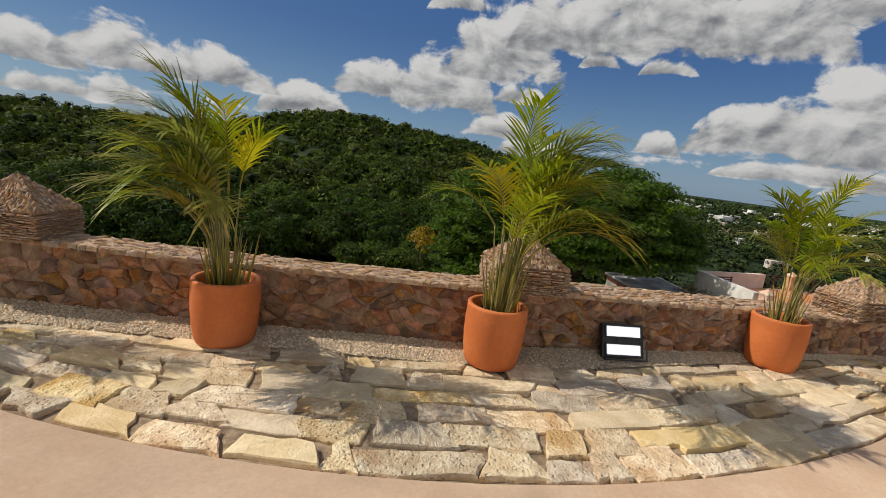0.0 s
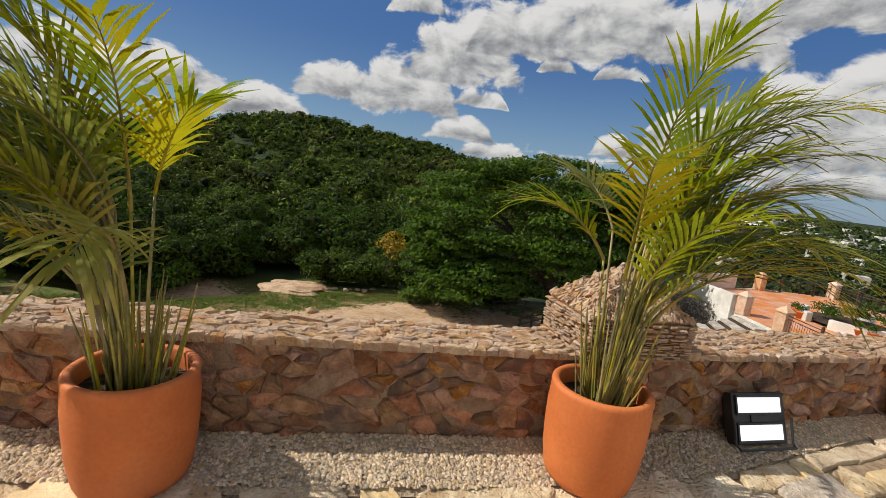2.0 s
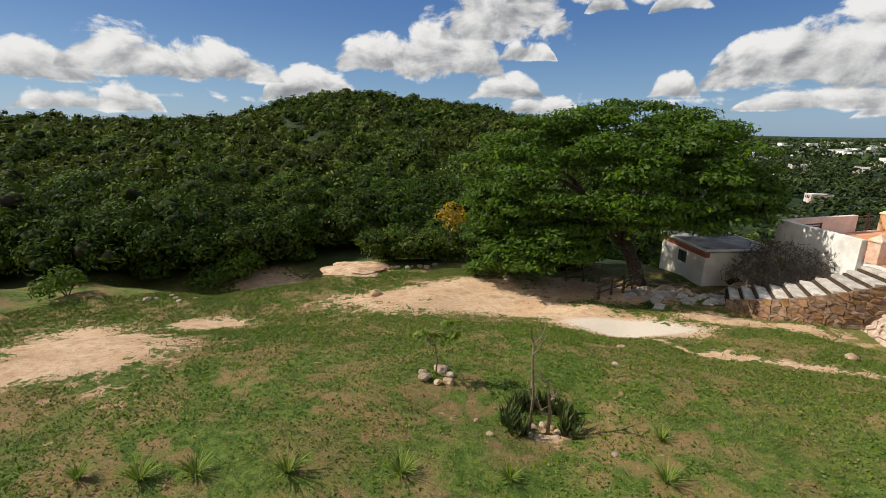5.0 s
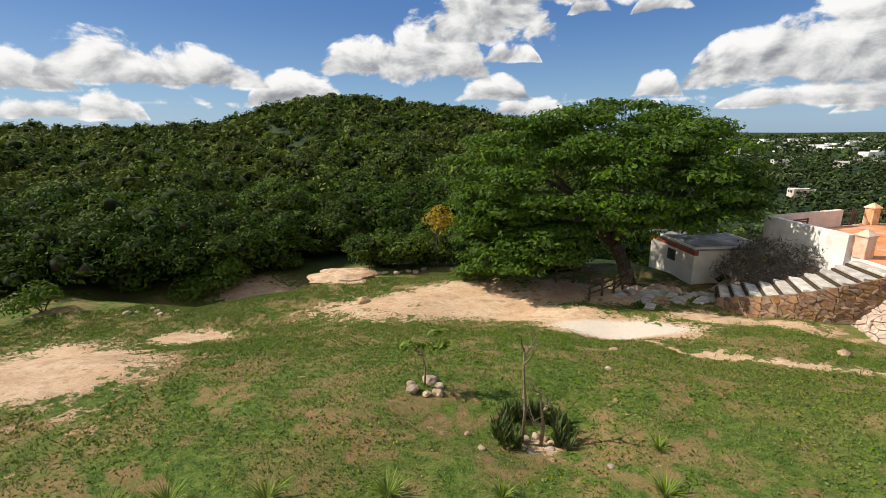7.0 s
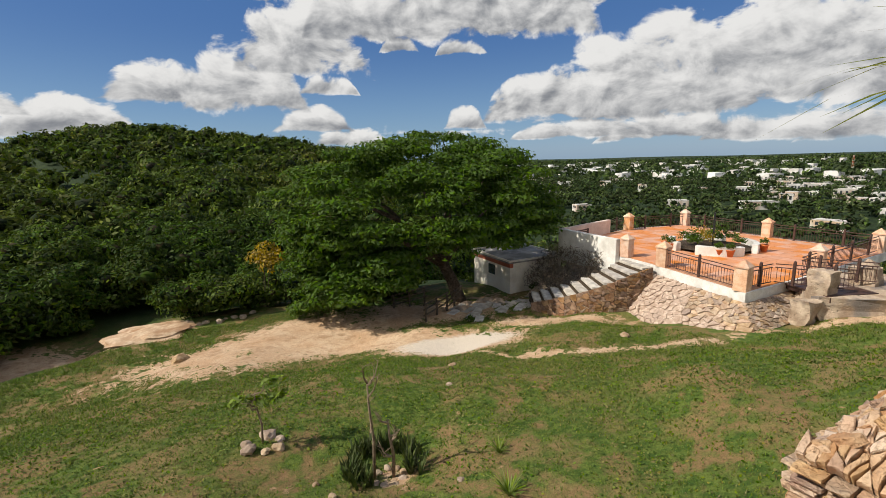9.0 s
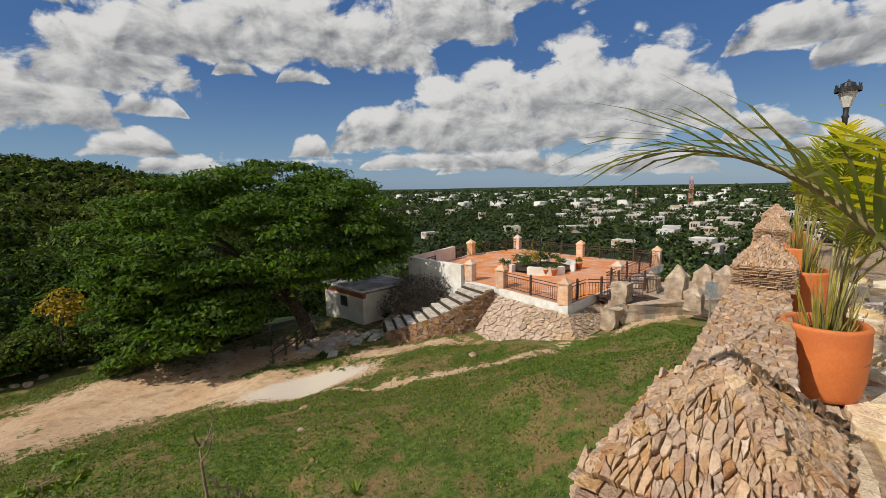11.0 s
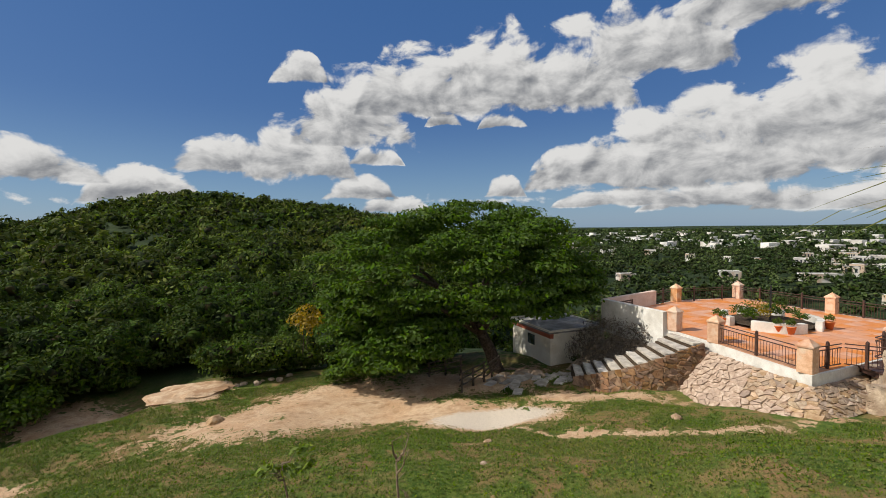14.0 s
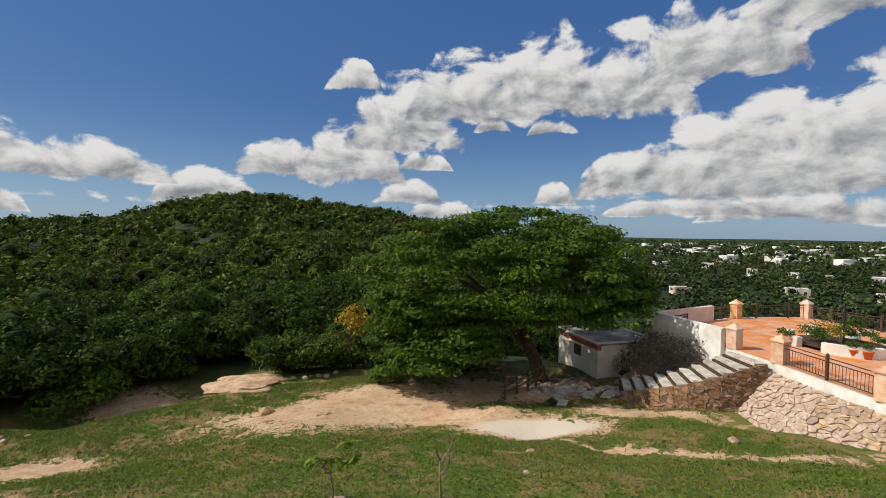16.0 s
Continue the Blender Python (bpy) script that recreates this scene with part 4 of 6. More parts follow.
for x, lim in ((1.2, 300), (-3.05, 120), (5.25, 90), (9.3, 0), (13.0, 0), (-7.2, 0)):
    merlon(x, lim)


# ---- paving and gravel ----
def paving():
    r = random.Random(12)
    stones = []
    rows = 6
    for j in range(rows):
        x = -6.0 + r.uniform(0, 0.3)
        while x < 8.5:
            l = r.choice((r.uniform(0.18, 0.32), r.uniform(0.3, 0.5), r.uniform(0.4, 0.7)))
            f0, f1 = j / rows, (j + 1) / rows

            def yy(px, f):
                a, b = float(pave_edge(px)) + 0.03, float(gravel_edge(px)) + 0.04
                return a + (b - a) * f

            wob = 0.045
            f0w, f1w = f0 + (r.uniform(-0.03, 0.03) if j else 0), f1 + (r.uniform(-0.035, 0.035))
            corners = [(x + r.uniform(-wob, wob), yy(x, f0w)), (x + l + r.uniform(-wob, wob), yy(x + l, f0w)), (x + l - 0.012 + r.uniform(-wob, wob) * 2, yy(x + l, f1w) - 0.012), (x + 0.008 + r.uniform(-wob, wob) * 2, yy(x, f1w) - 0.012)]
            poly = []
            for i in range(4):
                a, b = corners[i], corners[(i + 1) % 4]
                poly.append(a)
                poly.append(((a[0] + b[0]) / 2 + r.uniform(-0.012, 0.012), (a[1] + b[1]) / 2 + r.uniform(-0.012, 0.012)))
            cu, cv = sum(p[0] for p in poly) / 8, sum(p[1] for p in poly) / 8
            high = r.uniform(0.012, 0.035)
            v, f = stone_mesh(broken(poly, r, 0.02), cu, cv, high, r, PAVER, 0.16, 0.05)
            stones.append((v, f, pose(cu, cv, GZ - 0.022), r.choice((PAVER, PAVER, PAVER, PAVER_GREY, PAVER_YELLOW))))
            x += l + 0.004
    pavement = tagged(new("pavement", mesh_of("pavement", [(-6, 1.9, GZ - 0.026), (8.5, 1.9, GZ - 0.026), (8.5, 4.0, GZ - 0.026), (-6, 4.0, GZ - 0.026)], [(0, 1, 2, 3)], JOINT)),
                      "band of rough cream limestone flagstones", "pavement", kind="structure")
    for v, f, m, mt in stones:
        ob = new("flagstone", mesh_of("flagstone", v, f, mt))
        ob.matrix_basis, ob.parent = m, pavement


paving()


def gravel():
    r = np.random.default_rng(9)
    n = 26000
    x = r.uniform(-4.8, 7.0, n)
    f = r.uniform(-0.08, 1.0, n)
    a, b = gravel_edge(x), wall_inner(x)
    y = a + (b - a) * f
    z = GZ + 0.008 + 0.036 * np.clip(f, 0, 1)
    s = r.uniform(0.006, 0.014, n)
    base = np.array([(-1, -0.7, 0), (1, -0.8, 0), (0.9, 0.8, 0), (-0.8, 0.9, 0), (-0.5, -0.3, 1), (0.5, -0.4, 1.1), (0.45, 0.45, 0.9), (-0.4, 0.4, 1)])
    turn = r.uniform(0, math.tau, n)
    c, q = np.cos(turn), np.sin(turn)
    v = base[None] * s[:, None, None] * r.uniform(0.7, 1.2, (n, 1, 3))
    v = np.stack([v[..., 0] * c[:, None] - v[..., 1] * q[:, None] + x[:, None], v[..., 0] * q[:, None] + v[..., 1] * c[:, None] + y[:, None], v[..., 2] * 0.8 + z[:, None]], -1)
    faces = np.array([(4, 5, 6, 7), (0, 1, 5, 4), (1, 2, 6, 5), (2, 3, 7, 6), (3, 0, 4, 7)])
    quads = (faces[None] + 8 * np.arange(n)[:, None, None]).reshape(-1, 4)
    tagged(new("gravel", fast_mesh("gravel", v.reshape(-1, 3), quads, GRAVEL)), "loose pale limestone gravel along the parapet", "gravel", kind="stuff")


gravel()


# ---- potted palms ----
def pot_master():
    pot = thing("plant_pot", 0, 0, 0, "large plain terracotta pot on the gravel edge", "plant pot", "terracotta pots along the parapet")
    body = [(r_ * 1.06, z_ * 0.872) for r_, z_ in ((0.0, 0.0), (0.17, 0.0), (0.195, 0.012), (0.207, 0.05), (0.222, 0.16), (0.230, 0.30), (0.232, 0.42), (0.228, 0.52), (0.230, 0.545), (0.228, 0.565), (0.218, 0.575), (0.200, 0.573), (0.192, 0.56), (0.190, 0.50), (0.188, 0.46))]
    part("body", lathe(bmesh.new(), body, 56), TERRACOTTA, pot, smooth=True)
    bm = bmesh.new()
    r = random.Random(2)
    rings = []
    for q in (0.0, 0.05, 0.10, 0.15, 0.2005):
        rings.append([bm.verts.new((q * math.cos(k * math.tau / 24), q * math.sin(k * math.tau / 24), 0.41 + r.uniform(-0.012, 0.014))) for k in range(24)] if q else [bm.verts.new((0, 0, 0.42))])
    for k in range(24):
        bm.faces.new((rings[0][0], rings[1][k], rings[1][(k + 1) % 24]))
    for a, b in zip(rings[1:], rings[2:]):
        for k in range(24):
            bm.faces.new((a[k], b[k], b[(k + 1) % 24], a[(k + 1) % 24]))
    part("soil", bm, SOIL_AND_STEP_SHADE, pot, "dark potting soil and step shade")
    return pot


POTS = ((-1.19, 3.51, 12), (0.91, 3.51, 95), (3.80, 3.98, 200), (5.95, 4.36, 310), (-3.85, 3.62, 60), (7.9, 4.70, 20), (10.2, 5.05, 140))
first_pot = pot_master()
for k, (x, y, turn) in enumerate(POTS):
    (copy_thing(first_pot, pose(x, y, GZ + 0.005, 0, 0, turn)) if k else first_pot)
first_pot.matrix_basis = pose(POTS[0][0], POTS[0][1], GZ + 0.005, 0, 0, POTS[0][2])


def frond(start, lead, up, length, droop, r, twist, spread):
    """One feather leaf: a bowed midrib and two rows of narrow leaflets."""
    verts, faces, kinds = [], [], []
    steps = 26
    path, p = [], Vector(start)
    heading = Vector((lead.x, lead.y, 0)).normalized()
    angle = up
    for i in range(steps + 1):
        path.append(p.copy())
        angle -= droop / steps * (0.35 + 1.3 * i / steps)
        p = p + (heading * math.cos(angle) + Vector((0, 0, 1)) * math.sin(angle)) * (length / steps)
    side0 = Vector((-heading.y, heading.x, 0))
    for i in range(steps):
        w = 0.0075 * (1 - i / steps) + 0.0012
        a, b = path[i], path[i + 1]
        nrm = (b - a).normalized().cross(side0)
        base = len(verts)
        for q in (a, b):
            verts += [q + side0 * w, q + nrm * w, q - side0 * w, q - nrm * w]
        for k in range(4):
            faces.append((base + k, base + (k + 1) % 4, base + 4 + (k + 1) % 4, base + 4 + k))
            kinds.append(1)
    for i in range(int(steps * 0.24), steps + 1):
        t = i / steps
        for sgn in (-1, 1):
            q = path[i]
            d = (path[min(i + 1, steps)] - path[max(i - 1, 0)]).normalized()
            nrm = side0.cross(d).normalized()
            if nrm.z < 0:
                nrm = -nrm
            size = spread * (0.5 + 0.9 * math.sin(math.pi * min(1, (t - 0.18) * 1.05)) ** 0.7 if t < 0.98 else 0.5) * r.uniform(0.8, 1.12)
            side = (side0 * math.cos(twist) + nrm * math.sin(twist)) * sgn
            out = (side * (0.80 - 0.38 * t) + d * (0.5 + 0.6 * t) + nrm * r.uniform(0.05, 0.38)).normalized()
            wide = 0.0084 * r.uniform(0.75, 1.2)
            flat = out.cross(nrm).normalized()
            base = len(verts)
            bend = r.uniform(0.15, 0.5)
            for s, ww in ((0, 0.4), (0.3, 1.0), (0.68, 0.75), (1.0, 0.06)):
                c = q + out * size * s - Vector((0, 0, 1)) * bend * size * s * s
                verts += [c + flat * wide * ww, c - flat * wide * ww]
            for k in range(3):
                faces.append((base + 2 * k, base + 2 * k + 1, base + 2 * k + 3, base + 2 * k + 2))
                kinds.append(2 if (r.random() < 0.07 and k == 2) else 0)
    me = mesh_of("frond", verts, faces, (LEAF_PALM, STEM_PALM, LEAF_DRY), True)
    me.polygons.foreach_set("material_index", kinds)
    return me


def palm(x, y, height, fronds, seed, spread=0.24, own=(), open_side=True, tight=0, label="bushy areca palm with yellow-green feather fronds in the terracotta pot"):
    """open_side: few leaves grow out over the parapet. tight: the side, along x, on which the leaves stay short. own: bearings, lifts and lengths of single leaves that stand out."""
    r = random.Random(seed)
    ob = thing("areca_palm", x, y, 0.49, label, "potted palm", "palms along the parapet")
    plan = []
    for k in range(fronds):
        tier = k / fronds
        a = k * 2.39996 + r.uniform(-0.3, 0.3)
        dx, dy = math.cos(a), math.sin(a)
        if open_side and dy > 0.1:
            dy = -dy
        if tight * dx > 0.15:
            dx = -dx
        short = 0.55 if tight * dx > 0.3 else 1.0
        plan.append((Vector((dx, dy * 0.75, 0)).normalized(), tier, radians(83 - 20 * tier + r.uniform(-7, 5)), short * height * r.uniform(0.48, 0.62), radians(48 + 34 * tier + r.uniform(-12, 22)), height * (0.62 - 0.30 * tier) * r.uniform(0.88, 1.1)))
    for bearing, lift, length, droop, rise in own:
        plan.append((Vector((math.cos(radians(bearing)), math.sin(radians(bearing)), 0)), 0.4, radians(lift), length, radians(droop), rise))
    for out, tier, up, length, droop, rise in plan:
        q = 0.02 + 0.07 * math.sqrt(r.random())
        foot = Vector((q * out.x, q * out.y, -0.02))
        top = foot + out * (0.03 + 0.07 * tier) * height * 0.5 + Vector((0, 0, rise))
        part("stem", tube(bmesh.new(), [foot, foot.lerp(top, 0.5) - out * 0.02, top], [0.0085, 0.007, 0.005], 6), STEM_PALM, ob, smooth=True)
        part("frond", frond(top, out, up, length, droop, r, r.uniform(-0.2, 0.2), spread), None, ob)
    for k in range(fronds * 2):
        a, q = r.uniform(0, math.tau), r.uniform(0.02, 0.13)
        foot = Vector((q * math.cos(a), q * math.sin(a), -0.02))
        tip = foot + Vector((math.cos(a) * r.uniform(0.02, 0.13), math.sin(a) * r.uniform(0.02, 0.13), r.uniform(0.25, 0.7) * height * 0.55))
        part("cane", tube(bmesh.new(), [foot, foot.lerp(tip, 0.6), tip], [0.007, 0.005, 0.002], 5), STEM_PALM, ob)


palm(-1.19, 3.51, 1.34, 25, 31, 0.25, ((172, 40, 0.62, 60, 0.75), (185, 25, 0.55, 45, 0.6), (-35, 74, 0.40, 40, 0.85)), tight=0.6)
palm(0.91, 3.51, 1.46, 27, 47, 0.25, ((4, 52, 0.75, 45, 0.72), (182, 56, 0.46, 60, 0.75), (106, 58, 0.47, 60, 0.88), (20, 60, 0.6, 55, 0.8)), tight=-0.33)
palm(3.80, 3.98, 1.26, 17, 53, 0.21)
palm(5.95, 4.36, 1.3, 15, 61, 0.22)
palm(-3.85, 3.62, 1.36, 15, 67, 0.23)
palm(7.9, 4.70, 1.3, 10, 71, 0.19)
palm(10.2, 5.05, 1.3, 9, 73, 0.19)


# ---- floodlight on the gravel ----
def floodlight():
    ob = thing("floodlight", 2.16, 3.73, GZ + 0.045, "black twin-panel floodlight tilted up beside the parapet", "floodlight", turn=4)
    tilt = Matrix.Rotation(radians(-22), 4, "X")

    def leaned(bm):
        bmesh.ops.transform(bm, matrix=tilt, verts=bm.verts)
        return bm

    part("housing", leaned(boxed(-0.20, 0.20, -0.015, 0.045, 0.0, 0.30, 0.008)), BLACK_METAL, ob, smooth=False)
    for z0, z1 in ((0.025, 0.115), (0.185, 0.275)):
        p = part("diffuser", leaned(boxed(-0.165, 0.165, -0.022, -0.012, z0, z1, 0.003)), PANEL, ob, "bright white diffuser")
        part("bezel", leaned(box(box(box(box(bmesh.new(), -0.175, 0.175, -0.026, -0.014, z0 - 0.012, z0), -0.175, 0.175, -0.026, -0.014, z1, z1 + 0.012), -0.178, -0.166, -0.026, -0.014, z0, z1), 0.166, 0.178, -0.026, -0.014, z0, z1)), BLACK_METAL, ob)
    for k in range(9):
        part("fin", leaned(boxed(-0.18 + k * 0.042, -0.172 + k * 0.042, 0.045, 0.075, 0.03, 0.27)), BLACK_METAL, ob)
    part("driver_box", leaned(boxed(-0.07, 0.07, -0.022, 0.0, 0.128, 0.172, 0.004)), BLACK_METAL, ob)
    bm = bmesh.new()
    tube(bm, [(-0.215, 0.02, 0.16), (-0.215, -0.03, 0.02), (-0.20, -0.06, 0.005)], 0.008)
    tube(bm, [(0.215, 0.02, 0.16), (0.215, -0.03, 0.02), (0.20, -0.06, 0.005)], 0.008)
    tube(bm, [(-0.21, -0.06, 0.005), (0.21, -0.06, 0.005)], 0.008)
    part("bracket", bm, BLACK_METAL, ob)


floodlight()


# ---- street lamp on the terrace ----
def street_lamp(x, y):
    ob = thing("street_lamp", x, y, GZ, "black cast-iron street lamp with a lantern head", "street lamp")
    part("base", lathe(bmesh.new(), [(0, 0), (0.20, 0), (0.20, 0.12), (0.13, 0.2), (0.10, 0.5), (0.07, 0.6)], 16), BLACK_METAL, ob, smooth=True)
    part("pole", lathe(bmesh.new(), [(0.065, 0.55), (0.055, 1.6), (0.05, 2.75), (0.075, 2.8), (0.05, 2.86), (0.06, 3.0)], 14), BLACK_METAL, ob, smooth=True)
    part("lantern", lathe(bmesh.new(), [(0.07, 3.0), (0.17, 3.32), (0.165, 3.34)], 8), mat("lantern glass", (0.5, 0.5, 0.46), (0.6, 0.6, 0.56), 3, 0.25, 0.0, 20), ob, "pale lantern glass")
    part("roof", lathe(bmesh.new(), [(0.24, 3.33), (0.24, 3.42), (0.15, 3.44), (0.12, 3.52), (0.03, 3.56), (0.0, 3.62)], 16), BLACK_METAL, ob)
    bm = bmesh.new()
    for k in range(12):
        a = k * math.tau / 12
        tube(bm, [(0.215 * math.cos(a), 0.215 * math.sin(a), 3.41), (0.215 * math.cos(a), 0.215 * math.sin(a), 3.5)], 0.012, 5)
    part("crown_rail", bm, BLACK_METAL, ob)


street_lamp(13.6, 4.75)


# ---- the orange terrace below ----
FLOOR_Z = -3.8
RIM = ((17.15, 13.55), (18.0, 18.1), (18.25, 20.3), (18.2, 25.1), (25.5, 26.9), (30.4, 25.9), (30.0, 19.8), (30.2, 14.2), (23.1, 13.75))


def terrace():
    ob = tagged(new("floor_lower_terrace", None), "orange tiled lookout terrace on rubble masonry", "terrace", kind="structure")
    bm = bmesh.new()
    up = [bm.verts.new((x, y, FLOOR_Z)) for x, y in RIM]
    dn = [bm.verts.new((x, y, FLOOR_Z - 0.42)) for x, y in RIM]
    bm.faces.new(up[::-1])
    bm.faces.new(dn)
    n = len(RIM)
    for i in range(n):
        bm.faces.new((up[i], up[(i + 1) % n], dn[(i + 1) % n], dn[i]))
    bmesh.ops.recalc_face_normals(bm, faces=bm.faces)
    part("slab", bm, WHITE_WALL, ob)
    verts, faces = [(x, y, FLOOR_Z + 0.004) for x, y in RIM], [tuple(range(n))]
    cx, cy = 24.0, 19.8
    verts = [(cx + (x - cx) * 0.985, cy + (y - cy) * 0.985, FLOOR_Z + 0.004) for x, y in RIM]
    part("grout", mesh_of("grout", verts, faces, TERRACE_JOINT), None, ob)
    # square tiles clipped to the rim
    step = 0.62
    count = 0
    for i in range(-14, 14):
        for j in range(-14, 14):
            x0, y0 = cx + i * step, cy + j * step
            poly = [(x0 + 0.006, y0 + 0.006), (x0 + step - 0.006, y0 + 0.006), (x0 + step - 0.006, y0 + step - 0.006), (x0 + 0.006, y0 + step - 0.006)]
            for k in range(n):
                (ax, ay), (bx, by) = verts[k][:2], verts[(k + 1) % n][:2]
                nx, ny = -(by - ay), bx - ax
                if (cx - ax) * nx + (cy - ay) * ny > 0:
                    nx, ny = -nx, -ny
                poly = clip(poly, ax, ay, nx, ny)
                if len(poly) < 3:
                    break
            if len(poly) < 3:
                continue
            count += 1
            mx, my = sum(p[0] for p in poly) / len(poly), sum(p[1] for p in poly) / len(poly)
            if count <= 600:
                k = len(poly)
                vv = [(p[0] - mx, p[1] - my, 0.0) for p in poly] + [(p[0] - mx, p[1] - my, 0.008) for p in poly]
                ff = [tuple(range(k, 2 * k))] + [(q, (q + 1) % k, k + (q + 1) % k, k + q) for q in range(k)]
                t = new("tile", mesh_of("tile", vv, ff, TERRACE_TILE))
                t.location, t.parent = (mx, my, FLOOR_Z + 0.006), ob
    return ob


terrace_floor = terrace()


def battered_wall(name, points, foot, label, limit, seed, stone=RETAINING):
    """Rubble masonry that leans out to its foot under a rim; points: top line, foot: bottom line with heights."""
    ob = tagged(new(name, None), label, "retaining wall", kind="structure")
    verts, faces = [], []
    n = len(points)
    for (x, y, z), (fx, fy, fz) in zip(points, foot):
        verts += [(x, y, z), (fx, fy, fz)]
    for i in range(n - 1):
        faces.append((2 * i, 2 * i + 1, 2 * i + 3, 2 * i + 2))
    part("masonry_bed", mesh_of("masonry_bed", verts, faces, RETAINING_BED), None, ob)
    r = random.Random(seed)
    stones = []
    for i in range(n - 1):
        a, b, c, d = Vector(points[i]), Vector(points[i + 1]), Vector(foot[i]), Vector(foot[i + 1])
        wide = ((b - a).length + (d - c).length) / 2
        high = ((c - a).length + (d - b).length) / 2
        if high < 0.15:
            continue
        ex = ((b - a) + (d - c)).normalized()
        for cu, cv, poly, area in cells(0, wide, 0, high, 0.34, 0.26, 0.49, 0.012, seed + i, 0.9):
            s, t = cu / wide, cv / high
            p = (a.lerp(b, s)).lerp(c.lerp(d, s), t)
            ey = (c.lerp(d, s) - a.lerp(b, s)).normalized()
            ez = ex.cross(ey)
            if ez.y > 0 and abs(ez.y) > abs(ez.x) or ez.x > 0 and abs(ez.x) >= abs(ez.y):
                ez = -ez
            ey2 = ez.cross(ex)
            flip = 1 if ey2.dot(ey) > 0 else -1
            v, f = stone_mesh([(pu, cv + (pv - cv) * flip) for pu, pv in broken(poly, r, 0.02)], cu, cv, r.uniform(0.03, 0.08), r, stone, 0.2, 0.1)
            m = Matrix((ex, ey2, ez)).transposed().to_4x4()
            m.translation = p
            stones.append((v, f, m))
    for v, f, m in stones[:limit]:
        st = new("stone", mesh_of("stone", v, f, stone))
        st.matrix_basis, st.parent = m, ob
    if stones[limit:]:
        rest = new("stone_rest", join(stones[limit:], "stone_rest", stone))
        rest.parent = ob
        tagged(rest, kind="stuff")
    return ob


def lawn(x, y, dz=-0.15):
    return (x, y, land_at(x, y) + dz)


top_z = FLOOR_Z - 0.40
battered_wall("wall_lookout", [(23.1, 13.7, top_z), (20.0, 13.6, top_z), (17.15, 13.53, top_z), (17.5, 15.8, top_z), (17.95, 18.1, top_z), (18.1, 19.2, top_z)],
              [lawn(23.1, 12.9), lawn(19.6, 12.7), lawn(16.1, 12.5), lawn(15.9, 15.4), lawn(16.0, 17.6), lawn(16.6, 19.4)], "leaning pale rubble wall carrying the terrace", 260, 70)
part("fill", boxed(18.4, 30.0, 14.4, 25.0, -12, FLOOR_Z - 0.43), RETAINING_BED, terrace_floor)


def pillar(x, y, turn=8):
    ob = thing("pillar", x, y, FLOOR_Z, "peach masonry railing pillar with a pyramid cap", "pillar", "pillars round the lookout terrace", turn=turn)
    bm = bmesh.new()
    box(bm, -0.24, 0.24, -0.24, 0.24, 0.0, 0.92, 0.015)
    part("shaft", bm, PILLAR_STONE, ob)
    bm = bmesh.new()
    a = [bm.verts.new((sx * 0.28, sy * 0.28, 0.92)) for sx, sy in ((-1, -1), (1, -1), (1, 1), (-1, 1))]
    b = [bm.verts.new((sx * 0.28, sy * 0.28, 0.98)) for sx, sy in ((-1, -1), (1, -1), (1, 1), (-1, 1))]
    c = bm.verts.new((0, 0, 1.24))
    bm.faces.new(a[::-1])
    for i in range(4):
        j = (i + 1) % 4
        bm.faces.new((a[i], a[j], b[j], b[i]))
        bm.faces.new((b[i], b[j], c))
    part("cap", bm, PILLAR_STONE, ob)


for x, y in ((17.4, 13.85), (18.2, 18.0), (18.45, 20.4), (25.3, 26.5), (30.0, 25.6), (29.7, 19.8), (29.8, 14.5), (23.0, 14.0)):
    pillar(x, y)


def railing(x0, y0, x1, y1, posts, z0=None, z1=None, group="iron railings of the lookout terrace"):
    z0 = FLOOR_Z if z0 is None else z0
    z1 = z0 if z1 is None else z1
    ob = thing("railing", x0, y0, z0, "dark brown iron railing with thin vertical bars", "railing", group)
    dx, dy, dz = x1 - x0, y1 - y0, z1 - z0
    length = math.hypot(dx, dy)
    for h in (0.10, 0.70, 0.84):
        part("rail", tube(bmesh.new(), [(0, 0, h), (dx, dy, dz + h)], 0.022, 6), BROWN_IRON, ob)
    for k in range(posts):
        t = (k + 0.5) / posts if posts > 1 else 0.5
        bm = boxed(dx * t - 0.045, dx * t + 0.045, dy * t - 0.045, dy * t + 0.045, dz * t, dz * t + 0.95, 0.008)
        part("post", bm, BROWN_IRON, ob)
        part("finial", lathe(bmesh.new(), [(0.0, dz * t + 0.95), (0.05, dz * t + 0.95), (0.05, dz * t + 0.98), (0.0, dz * t + 1.02)], 8, (dx * t, dy * t)), BROWN_IRON, ob)
    n = max(3, int(length / 0.13))
    bar = tube(bmesh.new(), [(0, 0, 0.1), (0, 0, 0.72)], 0.010, 4)
    me = bpy.data.meshes.new("bar")
    bar.to_mesh(me)
    bar.free()
    me.materials.append(BROWN_IRON)
    for k in range(n):
        t = (k + 0.5) / n
        b = part("bar", me, None, ob)
        b.location = (dx * t, dy * t, dz * t)


railing(17.45, 14.1, 18.15, 17.75, 1)
railing(25.6, 26.45, 29.8, 25.6, 2)
railing(29.95, 25.3, 29.7, 20.1, 2)
railing(29.7, 19.5, 29.8, 14.8, 2)
railing(29.5, 14.45, 23.3, 14.0, 3)
railing(22.7, 13.95, 21.4, 13.85, 1)
railing(17.7, 13.85, 19.2, 13.8, 1)
